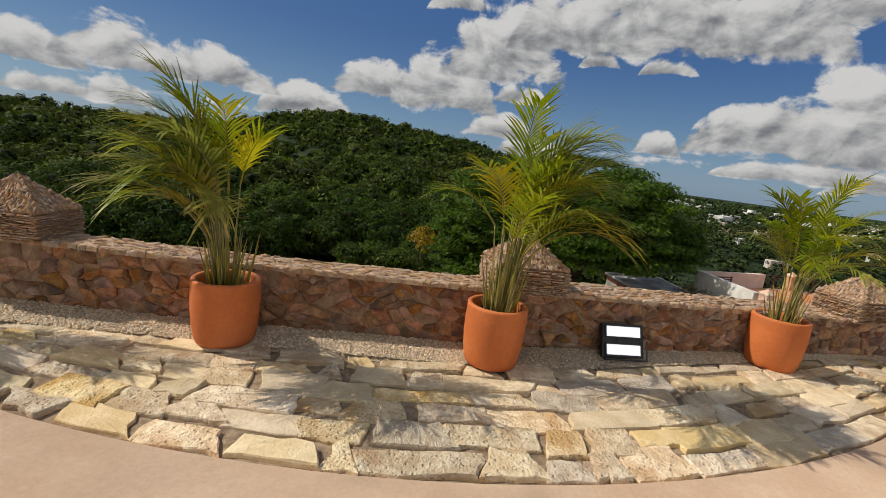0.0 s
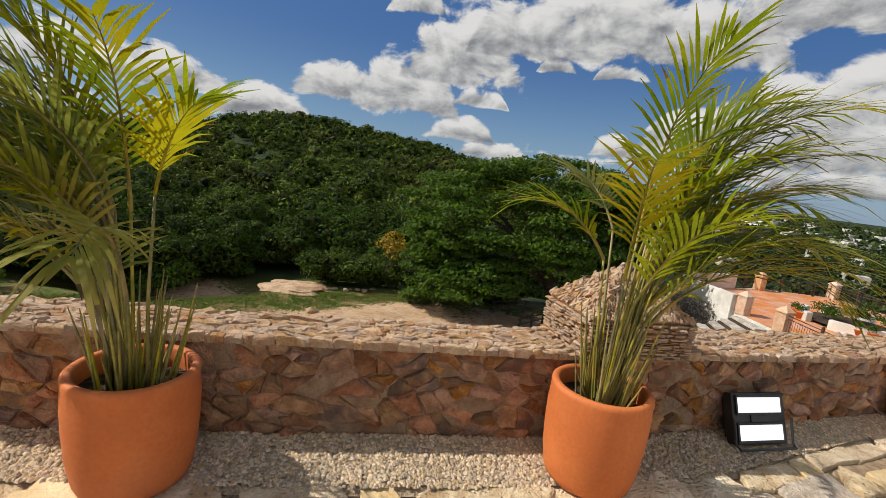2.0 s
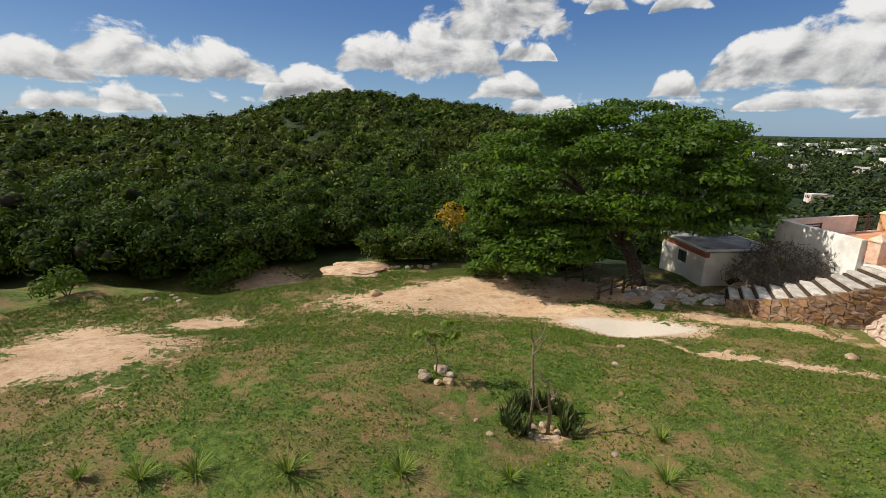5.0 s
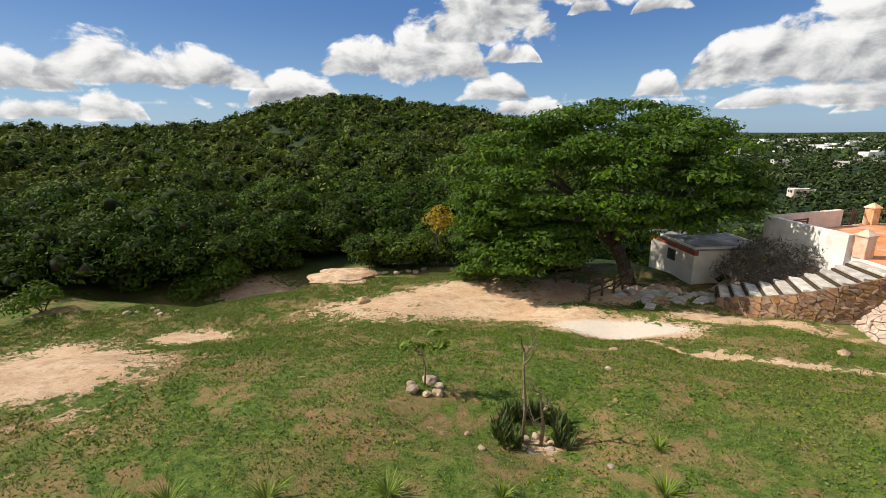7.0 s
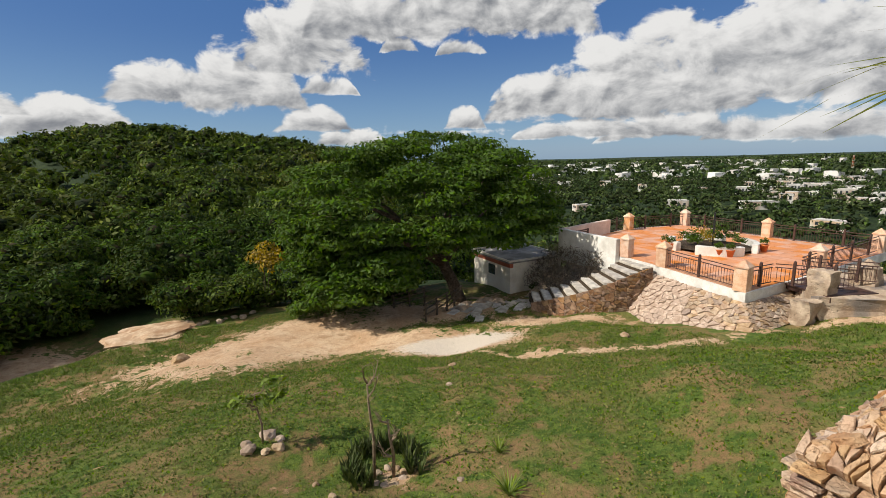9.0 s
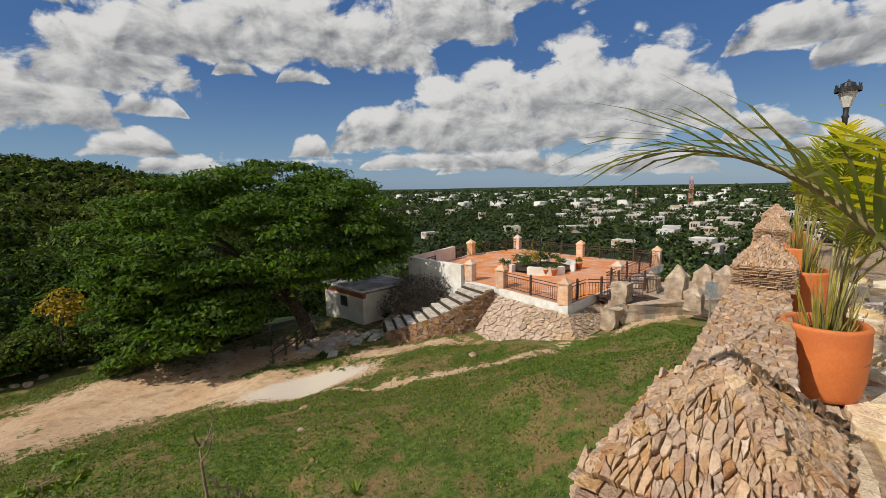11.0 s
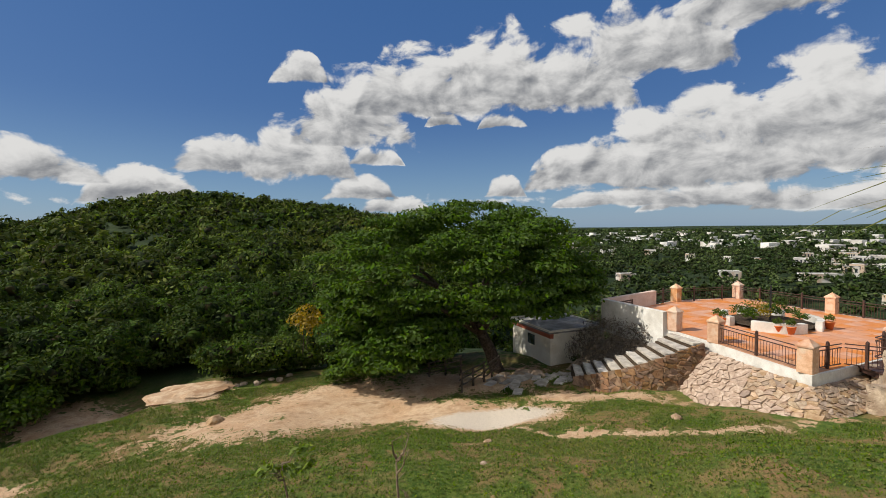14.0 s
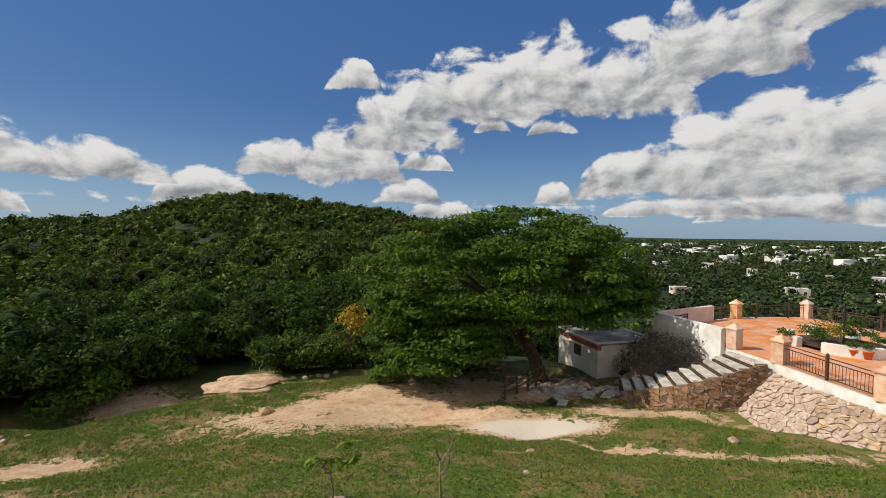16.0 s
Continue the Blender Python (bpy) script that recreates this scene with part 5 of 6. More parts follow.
# footbridge towards the old wall
railing(19.3, 13.75, 20.2, 11.5, 2, FLOOR_Z, FLOOR_Z + 0.1)
railing(21.3, 13.8, 22.1, 11.6, 2, FLOOR_Z, FLOOR_Z + 0.1)
bridge = thing("footbridge", 20.7, 12.7, FLOOR_Z, "short plank footbridge with iron rails", "footbridge", turn=-20)
for k in range(9):
    part("plank", boxed(-1.05, 1.05, -1.2 + k * 0.27, -0.95 + k * 0.27, -0.08, -0.02, 0.006), BROWN_IRON, bridge)
for s in (-0.9, 0.9):
    part("beam", boxed(s - 0.06, s + 0.06, -1.25, 1.25, -0.26, -0.08), BROWN_IRON, bridge)

# white side walls of the terrace
white = tagged(new("wall_white", None), "weathered white plaster wall round the terrace corner", "wall", kind="structure")
part("panel", boxed(17.98, 18.26, 20.7, 25.25, FLOOR_Z - 1.0, FLOOR_Z + 0.92, 0.02), WHITE_WALL, white)
bm = boxed(-0.1, 5.2, -0.14, 0.14, 0, 0.92, 0.02)
bmesh.ops.transform(bm, matrix=pose(18.2, 25.15, FLOOR_Z, 0, 0, 13.5), verts=bm.verts)
part("panel", bm, PINK_WALL, white)
railing(23.4, 26.35, 25.0, 26.75, 1)


def planter():
    ob = thing("planter", 23.8, 19.4, FLOOR_Z + 0.01, "round planter of white curved walls with plants", "planter")
    for k in range(4):
        a0 = k * math.pi / 2 + 0.25
        bm = bmesh.new()
        rings = []
        for i in range(13):
            a = a0 + (math.pi / 2 - 0.5) * i / 12
            c, s = math.cos(a), math.sin(a)
            rings.append([bm.verts.new((q * c, q * s, z)) for q, z in ((2.2, 0), (2.2, 0.48), (1.92, 0.48), (1.92, 0))])
        for p, q in zip(rings, rings[1:]):
            for i in range(4):
                bm.faces.new((p[i], p[(i + 1) % 4], q[(i + 1) % 4], q[i]))
        bm.faces.new(rings[0])
        bm.faces.new(rings[-1][::-1])
        bmesh.ops.recalc_face_normals(bm, faces=bm.faces)
        part("curved_wall", bm, WHITE_WALL, ob)
    part("soil", lathe(bmesh.new(), [(0, 0.22), (1.0, 0.2), (1.93, 0.16)], 32), SOIL_AND_STEP_SHADE, ob)
    r = np.random.default_rng(33)
    for k in range(12):
        a, q = r.uniform(0, 6.28), r.uniform(0.3, 1.7)
        tall = r.uniform(0.3, 1.1)
        pts = shell(150, r, -0.3, 0.3) * (0.38, 0.38, tall * 0.55) + (q * math.cos(a), q * math.sin(a), 0.25 + tall * 0.5)
        verts, quads = leaf_quads(pts, 0.10, r, 0.2, 0.25)
        part("plant", fast_mesh("plant", verts, quads, LEAF_YELLOW if k % 6 == 1 else LEAF_BUSH), None, ob)
    part("pole", tube(bmesh.new(), [(0.1, 0, 0.2), (0.1, 0, 2.0)], 0.05), BLACK_METAL, ob, "dark pole among the plants")
    return ob


planter()
small = thing("flower_pot", 22.3, 18.0, FLOOR_Z + 0.01, "small terracotta flower pot beside the planter", "plant pot", "flower pots at the planter")
part("body", lathe(bmesh.new(), [(0, 0), (0.13, 0), (0.2, 0.32), (0.22, 0.33), (0.22, 0.37), (0.18, 0.37), (0.17, 0.3), (0, 0.3)], 18), TERRACOTTA, small, smooth=True)
r_small = np.random.default_rng(3)
v_small, q_small = leaf_quads(shell(120, r_small, -0.2, 0.3) * (0.25, 0.25, 0.25) + (0, 0, 0.5), 0.08, r_small, 0.2, 0.3)
part("plant", fast_mesh("plant", v_small, q_small, LEAF_BUSH), None, small)
for x, y in ((22.0, 20.9), (22.6, 17.6), (25.3, 17.5), (21.8, 20.4)):
    copy_thing(small, pose(x, y, FLOOR_Z + 0.01))

bench = thing("bench", 19.2, 24.2, FLOOR_Z + 0.01, "dark iron bench against the white wall", "bench", turn=15)
for k in range(4):
    part("slat", boxed(-0.7, 0.7, -0.2 + k * 0.11, -0.12 + k * 0.11, 0.42, 0.45), BROWN_IRON, bench)
for k in range(3):
    part("back_slat", boxed(-0.7, 0.7, 0.24, 0.27, 0.52 + k * 0.12, 0.6 + k * 0.12), BROWN_IRON, bench)
for s in (-0.62, 0.62):
    bm = box(boxed(s - 0.03, s + 0.03, -0.2, -0.14, 0, 0.42), s - 0.03, s + 0.03, 0.22, 0.28, 0, 0.86)
    part("leg", bm, BROWN_IRON, bench)


# ---- fan of steps from the yard up to the terrace ----
def steps():
    ob = tagged(new("stairs", None), "fan of worn grey stone steps up to the terrace", "stairs", kind="structure")
    n = 10
    near_line, far_line = [], []
    for i in range(n + 1):
        t = i / n
        near = Vector((17.75, 18.2, 0)).lerp(Vector((13.6, 22.0, 0)), t) + Vector((-0.70, -0.72, 0)) * math.sin(math.pi * t) * 0.9
        far = near + (Vector((18.0, 20.6, 0)).lerp(Vector((15.2, 24.6, 0)), t) - near).normalized() * (1.9 - 0.3 * t)
        near_line.append(near)
        far_line.append(far)
    z = FLOOR_Z - 0.02
    drop = (FLOOR_Z - land_at(13.6, 22.0) - 0.3) / n
    for i in range(n):
        a, b, c, d = near_line[i], near_line[i + 1], far_line[i + 1], far_line[i]
        zt = z - i * drop
        out = (a - b) * 0.16
        bm = bmesh.new()
        up = [bm.verts.new((p.x, p.y, zt)) for p in (a, b + out, c + out, d)]
        dn = [bm.verts.new((p.x, p.y, zt - 0.13)) for p in (a, b + out, c + out, d)]
        bm.faces.new(up)
        bm.faces.new(dn[::-1])
        for k in range(4):
            bm.faces.new((up[k], up[(k + 1) % 4], dn[(k + 1) % 4], dn[k]))
        bmesh.ops.recalc_face_normals(bm, faces=bm.faces)
        bmesh.ops.bevel(bm, geom=list(bm.edges), offset=0.015, segments=1, affect="EDGES")
        part("step", bm, STEP_STONE, ob)
        # risers coloured dark, to paint the shadow between the slabs
        bm = bmesh.new()
        up = [bm.verts.new((p.x, p.y, zt - 0.13)) for p in (a, b, c, d)]
        dn = [bm.verts.new((p.x, p.y, -8.2)) for p in (a, b, c, d)]
        for k in range(4):
            bm.faces.new((up[k], up[(k + 1) % 4], dn[(k + 1) % 4], dn[k]))
        bm.faces.new(up)
        bmesh.ops.recalc_face_normals(bm, faces=bm.faces)
        part("riser", bm, SOIL_AND_STEP_SHADE, ob)
    # curved cheek wall towards the lawn
    tops, feet = [], []
    for i, p in enumerate(near_line):
        q = p + Vector((-0.06, -0.06, 0))
        tops.append((q.x, q.y, z - max(0, i - 0.2) * drop + 0.02))
        feet.append((q.x - 0.12, q.y - 0.12, land_at(q.x, q.y) - 0.3))
    battered_wall("wall_stairs", tops, feet, "curved brown rubble cheek wall of the steps", 200, 140, CHEEK)
    # worn slabs where the steps run out on the yard
    r = random.Random(8)
    for k in range(34):
        x, y = r.uniform(10.2, 15.0), r.uniform(22.4, 25.6)
        slab = new("slab", mesh_of("slab", *stone_mesh([(-0.45, -0.2), (0.4, -0.22), (0.46, 0.2), (-0.4, 0.24)], 0, 0, 0.07, r, STEP_STONE, 0.1), STEP_STONE))
        slab.matrix_basis, slab.parent = pose(x, y, land_at(x, y) - 0.01, 0, 0, r.uniform(15, 60)), ob


steps()


# ---- small white shed ----
SHED_WALL = mat("cream limewash", (0.78, 0.71, 0.58), (0.86, 0.80, 0.68), 1.4, 0.88, 0.1, 22, third=(0.70, 0.62, 0.49))


def shed():
    x0, x1, y0, y1 = 15.3, 19.3, 26.5, 31.0
    zb, zt = land_at(14.65, 26.5) - 0.3, -5.0
    ob = thing("shed", (x0 + x1) / 2, (y0 + y1) / 2, zb, "small white shed with red trim and stained flat roof", "shed")
    cx, cy, h = (x0 + x1) / 2, (y0 + y1) / 2, zt - zb
    w, d = (x1 - x0) / 2, (y1 - y0) / 2
    part("front_wall", boxed(-w, w, -d, -d + 0.15, 0, h), SHED_WALL, ob)
    part("back_wall", boxed(-w, w, d - 0.15, d, 0, h), SHED_WALL, ob)
    side = part("side_wall", boxed(-w, -w + 0.15, -d + 0.15, d - 0.15, 0, h), SHED_WALL, ob)
    part("side_wall", boxed(w - 0.15, w, -d + 0.15, d - 0.15, 0, h), SHED_WALL, ob)
    part("trim", boxed(-w - 0.012, -w, -d, d, h - 0.3, h), RED_TRIM, ob, "red painted band")
    part("trim", boxed(-w - 0.012, -w + 0.22, -d - 0.012, -d, h - 0.3, h), RED_TRIM, ob, "red painted band")
    part("roof_slab", boxed(-w - 0.16, w + 0.08, -d - 0.14, d + 0.14, h, h + 0.10, 0.015), ROOF_GREY, ob)
    for q in (boxed(-w - 0.16, w + 0.08, -d - 0.14, -d - 0.02, h + 0.10, h + 0.2), boxed(-w - 0.16, w + 0.08, d + 0.02, d + 0.14, h + 0.10, h + 0.2), boxed(-w - 0.16, -w - 0.04, -d - 0.02, d + 0.02, h + 0.10, h + 0.2), boxed(w - 0.04, w + 0.08, -d - 0.02, d + 0.02, h + 0.10, h + 0.2)):
        part("kerb", q, SHED_WALL, ob, "pale roof kerb")
    part("window", boxed(-w - 0.02, -w, -0.5, 0.3, h - 1.1, h - 0.45), GLASS_DARK, ob, "dark shed window")


shed()


# rubble bank between shed and steps
def rocks(name, label, spots, seed, material=ROCK, group=""):
    r = random.Random(seed)
    for x, y, s in spots:
        bm = bmesh.new()
        bmesh.ops.create_icosphere(bm, subdivisions=2, radius=s)
        off = Vector((r.uniform(0, 50), r.uniform(0, 50), 0))
        for v in bm.verts:
            v.co *= 1 + 0.6 * noise.noise(v.co / s * 0.9 + off) + 0.2 * noise.noise(v.co / s * 2.5 + off)
            v.co.z *= 0.62
        ob = part(name, bm, material)
        ob.location = (x, y, land_at(x, y) + s * 0.22)
        ob.rotation_euler = (0, 0, r.uniform(0, 6))
        tagged(ob, label, "stone", group)


r_bank = random.Random(44)
bank = bmesh.new()
rows = []
for i in range(9):
    t = i / 8
    top = Vector((17.9, 20.9 + 4.4 * t, -4.6 - 0.5 * t))
    foot = Vector((16.0 - 0.2 * t, 22.4 + 3.3 * t, -6.3 - 0.7 * t))
    rows.append([bank.verts.new(top.lerp(foot, s) + Vector((r_bank.uniform(-0.15, 0.15), r_bank.uniform(-0.15, 0.15), r_bank.uniform(-0.12, 0.2)))) for s in (0, 0.2, 0.4, 0.6, 0.8, 1.0, 1.25)])
for a, b in zip(rows, rows[1:]):
    for k in range(6):
        bank.faces.new((a[k], a[k + 1], b[k + 1], b[k]))
bmesh.ops.recalc_face_normals(bank, faces=bank.faces)
tagged(part("rubble_bank", bank, RUIN), "grey rubble bank below the white wall", "rubble", kind="structure")
r_np = np.random.default_rng(17)
dry = np.stack([r_np.uniform(15.9, 18.1, 3200), r_np.uniform(21.4, 26.0, 3200), np.zeros(3200)], 1)
dry[:, 2] = -6.2 + (dry[:, 0] - 16.2) * 0.95 + r_np.uniform(0.05, 0.85, 3200)
v_d, q_d = leaf_quads(dry, 0.16, r_np, 0.0, 0.12)
tagged(new("dry_brush", fast_mesh("dry_brush", v_d, q_d, mat("dead brush", (0.10, 0.08, 0.06), (0.26, 0.215, 0.17), 3, 0.9, 0.0, 20, island=0.6))), "heap of grey dead brush on the rubble bank", "brush", kind="stuff")


# ---- wooden rails under the tree ----
def rail_fence(x, y, turn, label="low dark wooden rail fence under the tree"):
    ob = thing("rail_fence", x, y, land_at(x, y), label, "fence", "rails under the big tree", turn=turn)
    for s in (-1.1, 0, 1.1):
        part("post", tube(bmesh.new(), [(s, 0, -0.3), (s, 0, 0.95)], 0.06, 7), BARK, ob)
    for h in (0.35, 0.65, 0.9):
        part("rail", tube(bmesh.new(), [(-1.25, 0.03, h), (1.25, -0.02, h + 0.02)], 0.04, 6), BARK, ob)


rail_fence(9.2, 24.3, 35)
rail_fence(10.9, 25.6, 42)
rail_fence(8.8, 27.2, 15)
rocks("boulder", "dark boulder at the foot of the big tree", [(10.9, 24.6, 0.35), (12.9, 25.6, 0.45), (13.5, 25.0, 0.4), (11.9, 26.0, 0.35), (12.3, 25.1, 0.3)], 5, RUIN, "boulders round the tree")


# ---- old ruined wall by the lookout ----
def ruin_block(x, y, w, d, h, label, pointed, seed, z):
    ob = thing("ruined_merlon", x, y, z, label, "ruined wall", "ruined merlons")
    bm = bmesh.new()
    box(bm, -w, w, -d, d, 0, h * 0.72)
    bmesh.ops.subdivide_edges(bm, edges=bm.edges, cuts=5, use_grid_fill=True)
    for v in bm.verts:
        v.co += Vector((noise.noise(v.co * 2.1 + Vector((seed, 0, 0))), noise.noise(v.co * 2.1 + Vector((0, seed, 5))), noise.noise(v.co * 2.1 + Vector((9, 0, seed))))) * 0.14
        if pointed and v.co.z > h * 0.6:
            v.co.z += (1 - min(1, max(abs(v.co.x) / w, abs(v.co.y) / d))) * h * 0.4
    part("masonry", bm, RUIN, ob, smooth=False)


def ruin_at(az, dist):
    return (-0.13 + dist * math.sin(radians(az)), 3.69 + dist * math.cos(radians(az)))


for k, (az, dist, w, d, z0, h, p) in enumerate(((66.6, 21.6, 0.40, 0.34, -4.2, 1.7, False), (69.6, 24.2, 0.42, 0.40, -4.0, 1.1, True), (72.4, 23.2, 0.44, 0.40, -4.0, 1.55, True), (74.2, 21.8, 0.34, 0.32, -4.0, 1.1, True), (75.1, 26.5, 0.45, 0.42, -4.0, 1.2, True), (77.0, 26.0, 0.45, 0.42, -4.0, 1.3, True), (79.0, 25.6, 0.45, 0.42, -4.0, 1.2, True), (65.4, 20.8, 0.34, 0.30, -4.9, 1.25, False))):
    x, y = ruin_at(az, dist)
    ruin_block(x, y, w, d, h, "weathered grey stone merlon of an old wall", p, k * 3.1, z0)
walkway = bmesh.new()
box(walkway, -0.2, 9.5, -0.6, 3.4, -2.6, 0.0)
bmesh.ops.subdivide_edges(walkway, edges=walkway.edges, cuts=9, use_grid_fill=True)
for v in walkway.verts:
    v.co += Vector((noise.noise(v.co * 1.3), noise.noise(v.co * 1.3 + Vector((4, 0, 0))), 0.6 * noise.noise(v.co * 1.1))) * 0.22
    v.co += Vector((0, noise.noise(v.co * 3.1), noise.noise(v.co * 2.7))) * 0.07
bmesh.ops.transform(walkway, matrix=pose(19.6, 12.35, -3.85, 0, 0, -38), verts=walkway.verts)
tagged(part("wall_ruin", walkway, RUIN), "crumbling pale walkway of the old wall", "ruined wall", kind="structure")
sign = thing("sign_post", 20.6, 8.95, land_at(20.6, 8.95) - 0.1, "thin steel sign post at the path", "sign post")
part("post", tube(bmesh.new(), [(0, 0, 0), (0, 0, 2.0)], 0.035), GREY_STEEL, sign)
part("plate", boxed(-0.02, 0.02, -0.22, 0.22, 1.35, 1.95, 0.004), GREY_STEEL, sign)


# ---- slope: bed, saplings, stones, mound, grass ----
BX, BY = 2.2, 11.85


def bed():
    z = land_at(BX, BY)
    ob = thing("plant_bed", BX, BY, z, "round bed of dark spiky plants with bare saplings", "plant bed")
    r = random.Random(6)
    for k in range(72):
        a, q = r.uniform(-0.9, 3.95), 0.5 + 0.36 * r.random()
        verts, faces = [], []
        x, y = q * math.cos(a), q * math.sin(a)
        for b in range(7):
            t = r.uniform(0, math.tau)
            l = r.uniform(0.26, 0.50)
            o = Vector((math.cos(t), math.sin(t), 0)) * r.uniform(0.1, 0.25)
            s = Vector((-math.sin(t), math.cos(t), 0)) * 0.028
            base = len(verts)
            p0, p1, p2 = Vector((x, y, -0.05)), Vector((x, y, l * 0.6)) + o * 0.5, Vector((x, y, l)) + o
            verts += [p0 - s, p0 + s, p1 + s * 0.9, p1 - s * 0.9, p2]
            faces += [(base, base + 1, base + 2, base + 3), (base + 3, base + 2, base + 4)]
        part("spiky_plant", mesh_of("spiky_plant", verts, faces, SPIKY), None, ob)
    for k in range(9):
        a = k * 0.7
        bm = bmesh.new()
        bmesh.ops.create_icosphere(bm, subdivisions=2, radius=0.085)
        for v in bm.verts:
            v.co *= 1 + 0.5 * noise.noise(v.co * 9 + Vector((k, 0, 0)))
            v.co.z *= 0.55
        st = part("edging_stone", bm, ROCK, ob)
        st.location = (0.32 * math.cos(a), -0.28 + 0.26 * math.sin(a), 0.02)


bed()


def sapling(x, y, height, seed, forks, label, thick=1.0):
    r = random.Random(seed)
    ob = thing("sapling", x, y, land_at(x, y) - 0.05, label, "sapling")
    p, top = Vector((0, 0, 0)), Vector((r.uniform(-0.15, 0.05), 0, height))
    part("trunk", tube(bmesh.new(), [p, p.lerp(top, 0.4) + Vector((0.05, 0, 0)), p.lerp(top, 0.75), top], [0.06 * thick, 0.05 * thick, 0.038 * thick, 0.022 * thick], 8), TWIG, ob, smooth=True)
    for k in range(forks):
        t = r.uniform(0.35, 1.0)
        a = r.uniform(0, math.tau)
        s = p.lerp(top, t)
        e = s + Vector((math.cos(a) * 0.45, math.sin(a) * 0.35, r.uniform(0.25, 0.55))) * height * 0.4
        part("branch", tube(bmesh.new(), [s, s.lerp(e, 0.5) + Vector((math.cos(a) * 0.05, 0, -0.04)), e], [0.022, 0.016, 0.007], 6), TWIG, ob)
        for q in range(2):
            e2 = e + Vector((r.uniform(-0.2, 0.2), r.uniform(-0.2, 0.2), r.uniform(0.05, 0.2)))
            part("twig", tube(bmesh.new(), [e.lerp(s, 0.3 * q), e2], [0.008, 0.003], 5), TWIG, ob)
    return ob


sapling(BX - 0.28, BY - 0.22, 2.25, 5, 5, "thin bare sapling with few branches in the bed", 0.6)
sapling(BX + 0.10, BY - 0.30, 1.35, 9, 8, "short forked bare sapling in the bed", 0.7)
young = sapling(-0.02, 13.6, 1.25, 12, 4, "young leafy sapling ringed by pale stones", 0.45)
LEAF_YOUNG = mat("young leaf", (0.12, 0.19, 0.03), (0.22, 0.28, 0.06), 2, 0.55, 0.0, 20, island=0.5, leaf=0.3)
r_y = np.random.default_rng(8)
pts_y = np.concatenate([shell(42, r_y, -0.3, 0.3) * (0.32, 0.22, 0.16) + c for c in ((-0.4, 0, 1.15), (0.3, 0.1, 1.4), (0.05, 0, 1.05), (0.45, 0, 1.1))])
v_y, q_y = leaf_quads(pts_y, 0.11, r_y, 0.3, 0.3)
part("foliage", fast_mesh("foliage", v_y, q_y, LEAF_YOUNG), None, young)
rocks("stone", "pale field stone round the young sapling", [(-0.30, 13.35, 0.16), (0.02, 13.22, 0.11), (0.30, 13.32, 0.14), (0.36, 13.62, 0.11), (-0.34, 13.62, 0.12), (0.10, 13.85, 0.17)], 21, ROCK, "stones round the sapling")
r_s = random.Random(10)
rocks("stone", "loose pale stone on the slope", [(1.0, 11.2, 0.08), (0.8, 11.8, 0.07), (3.2, 10.3, 0.07), (-2.7, 25.0, 0.32), (13.2, 15.6, 0.2), (5.0, 14.4, 0.1), (6.3, 16.8, 0.12)], 22, ROCK, "loose stones on the slope")
rocks("stone", "pale stone heaped at the ravine edge", [(-3.2 + 0.45 * k + r_s.uniform(-0.2, 0.2), 31.6 + r_s.uniform(-0.5, 0.5), r_s.uniform(0.10, 0.24)) for k in range(9)] + [(-14.5 + 0.4 * k, 25.6 + r_s.uniform(-0.5, 0.5), r_s.uniform(0.08, 0.18)) for k in range(7)], 23, RUIN, "stones at the ravine edge")
mound = bmesh.new()
bmesh.ops.create_uvsphere(mound, u_segments=36, v_segments=18, radius=1.0)
for v in mound.verts:
    v.co = Vector((v.co.x * 2.2, v.co.y * 1.5, v.co.z * 0.30)) * (1 + 0.32 * noise.noise(v.co * 1.6) + 0.16 * noise.noise(v.co * 5) + 0.06 * noise.noise(v.co * 14))
mound_ob = part("soil_mound", mound, mat("pale dug soil", (0.42, 0.28, 0.17), (0.57, 0.43, 0.29), 2.5, 0.95, 0.5, 14, third=(0.34, 0.21, 0.12)))
mound_ob.location = (-4.3, 31.0, land_at(-4.3, 31.0) - 0.10)
tagged(mound_ob, "rounded heap of pale tan soil", "soil heap")


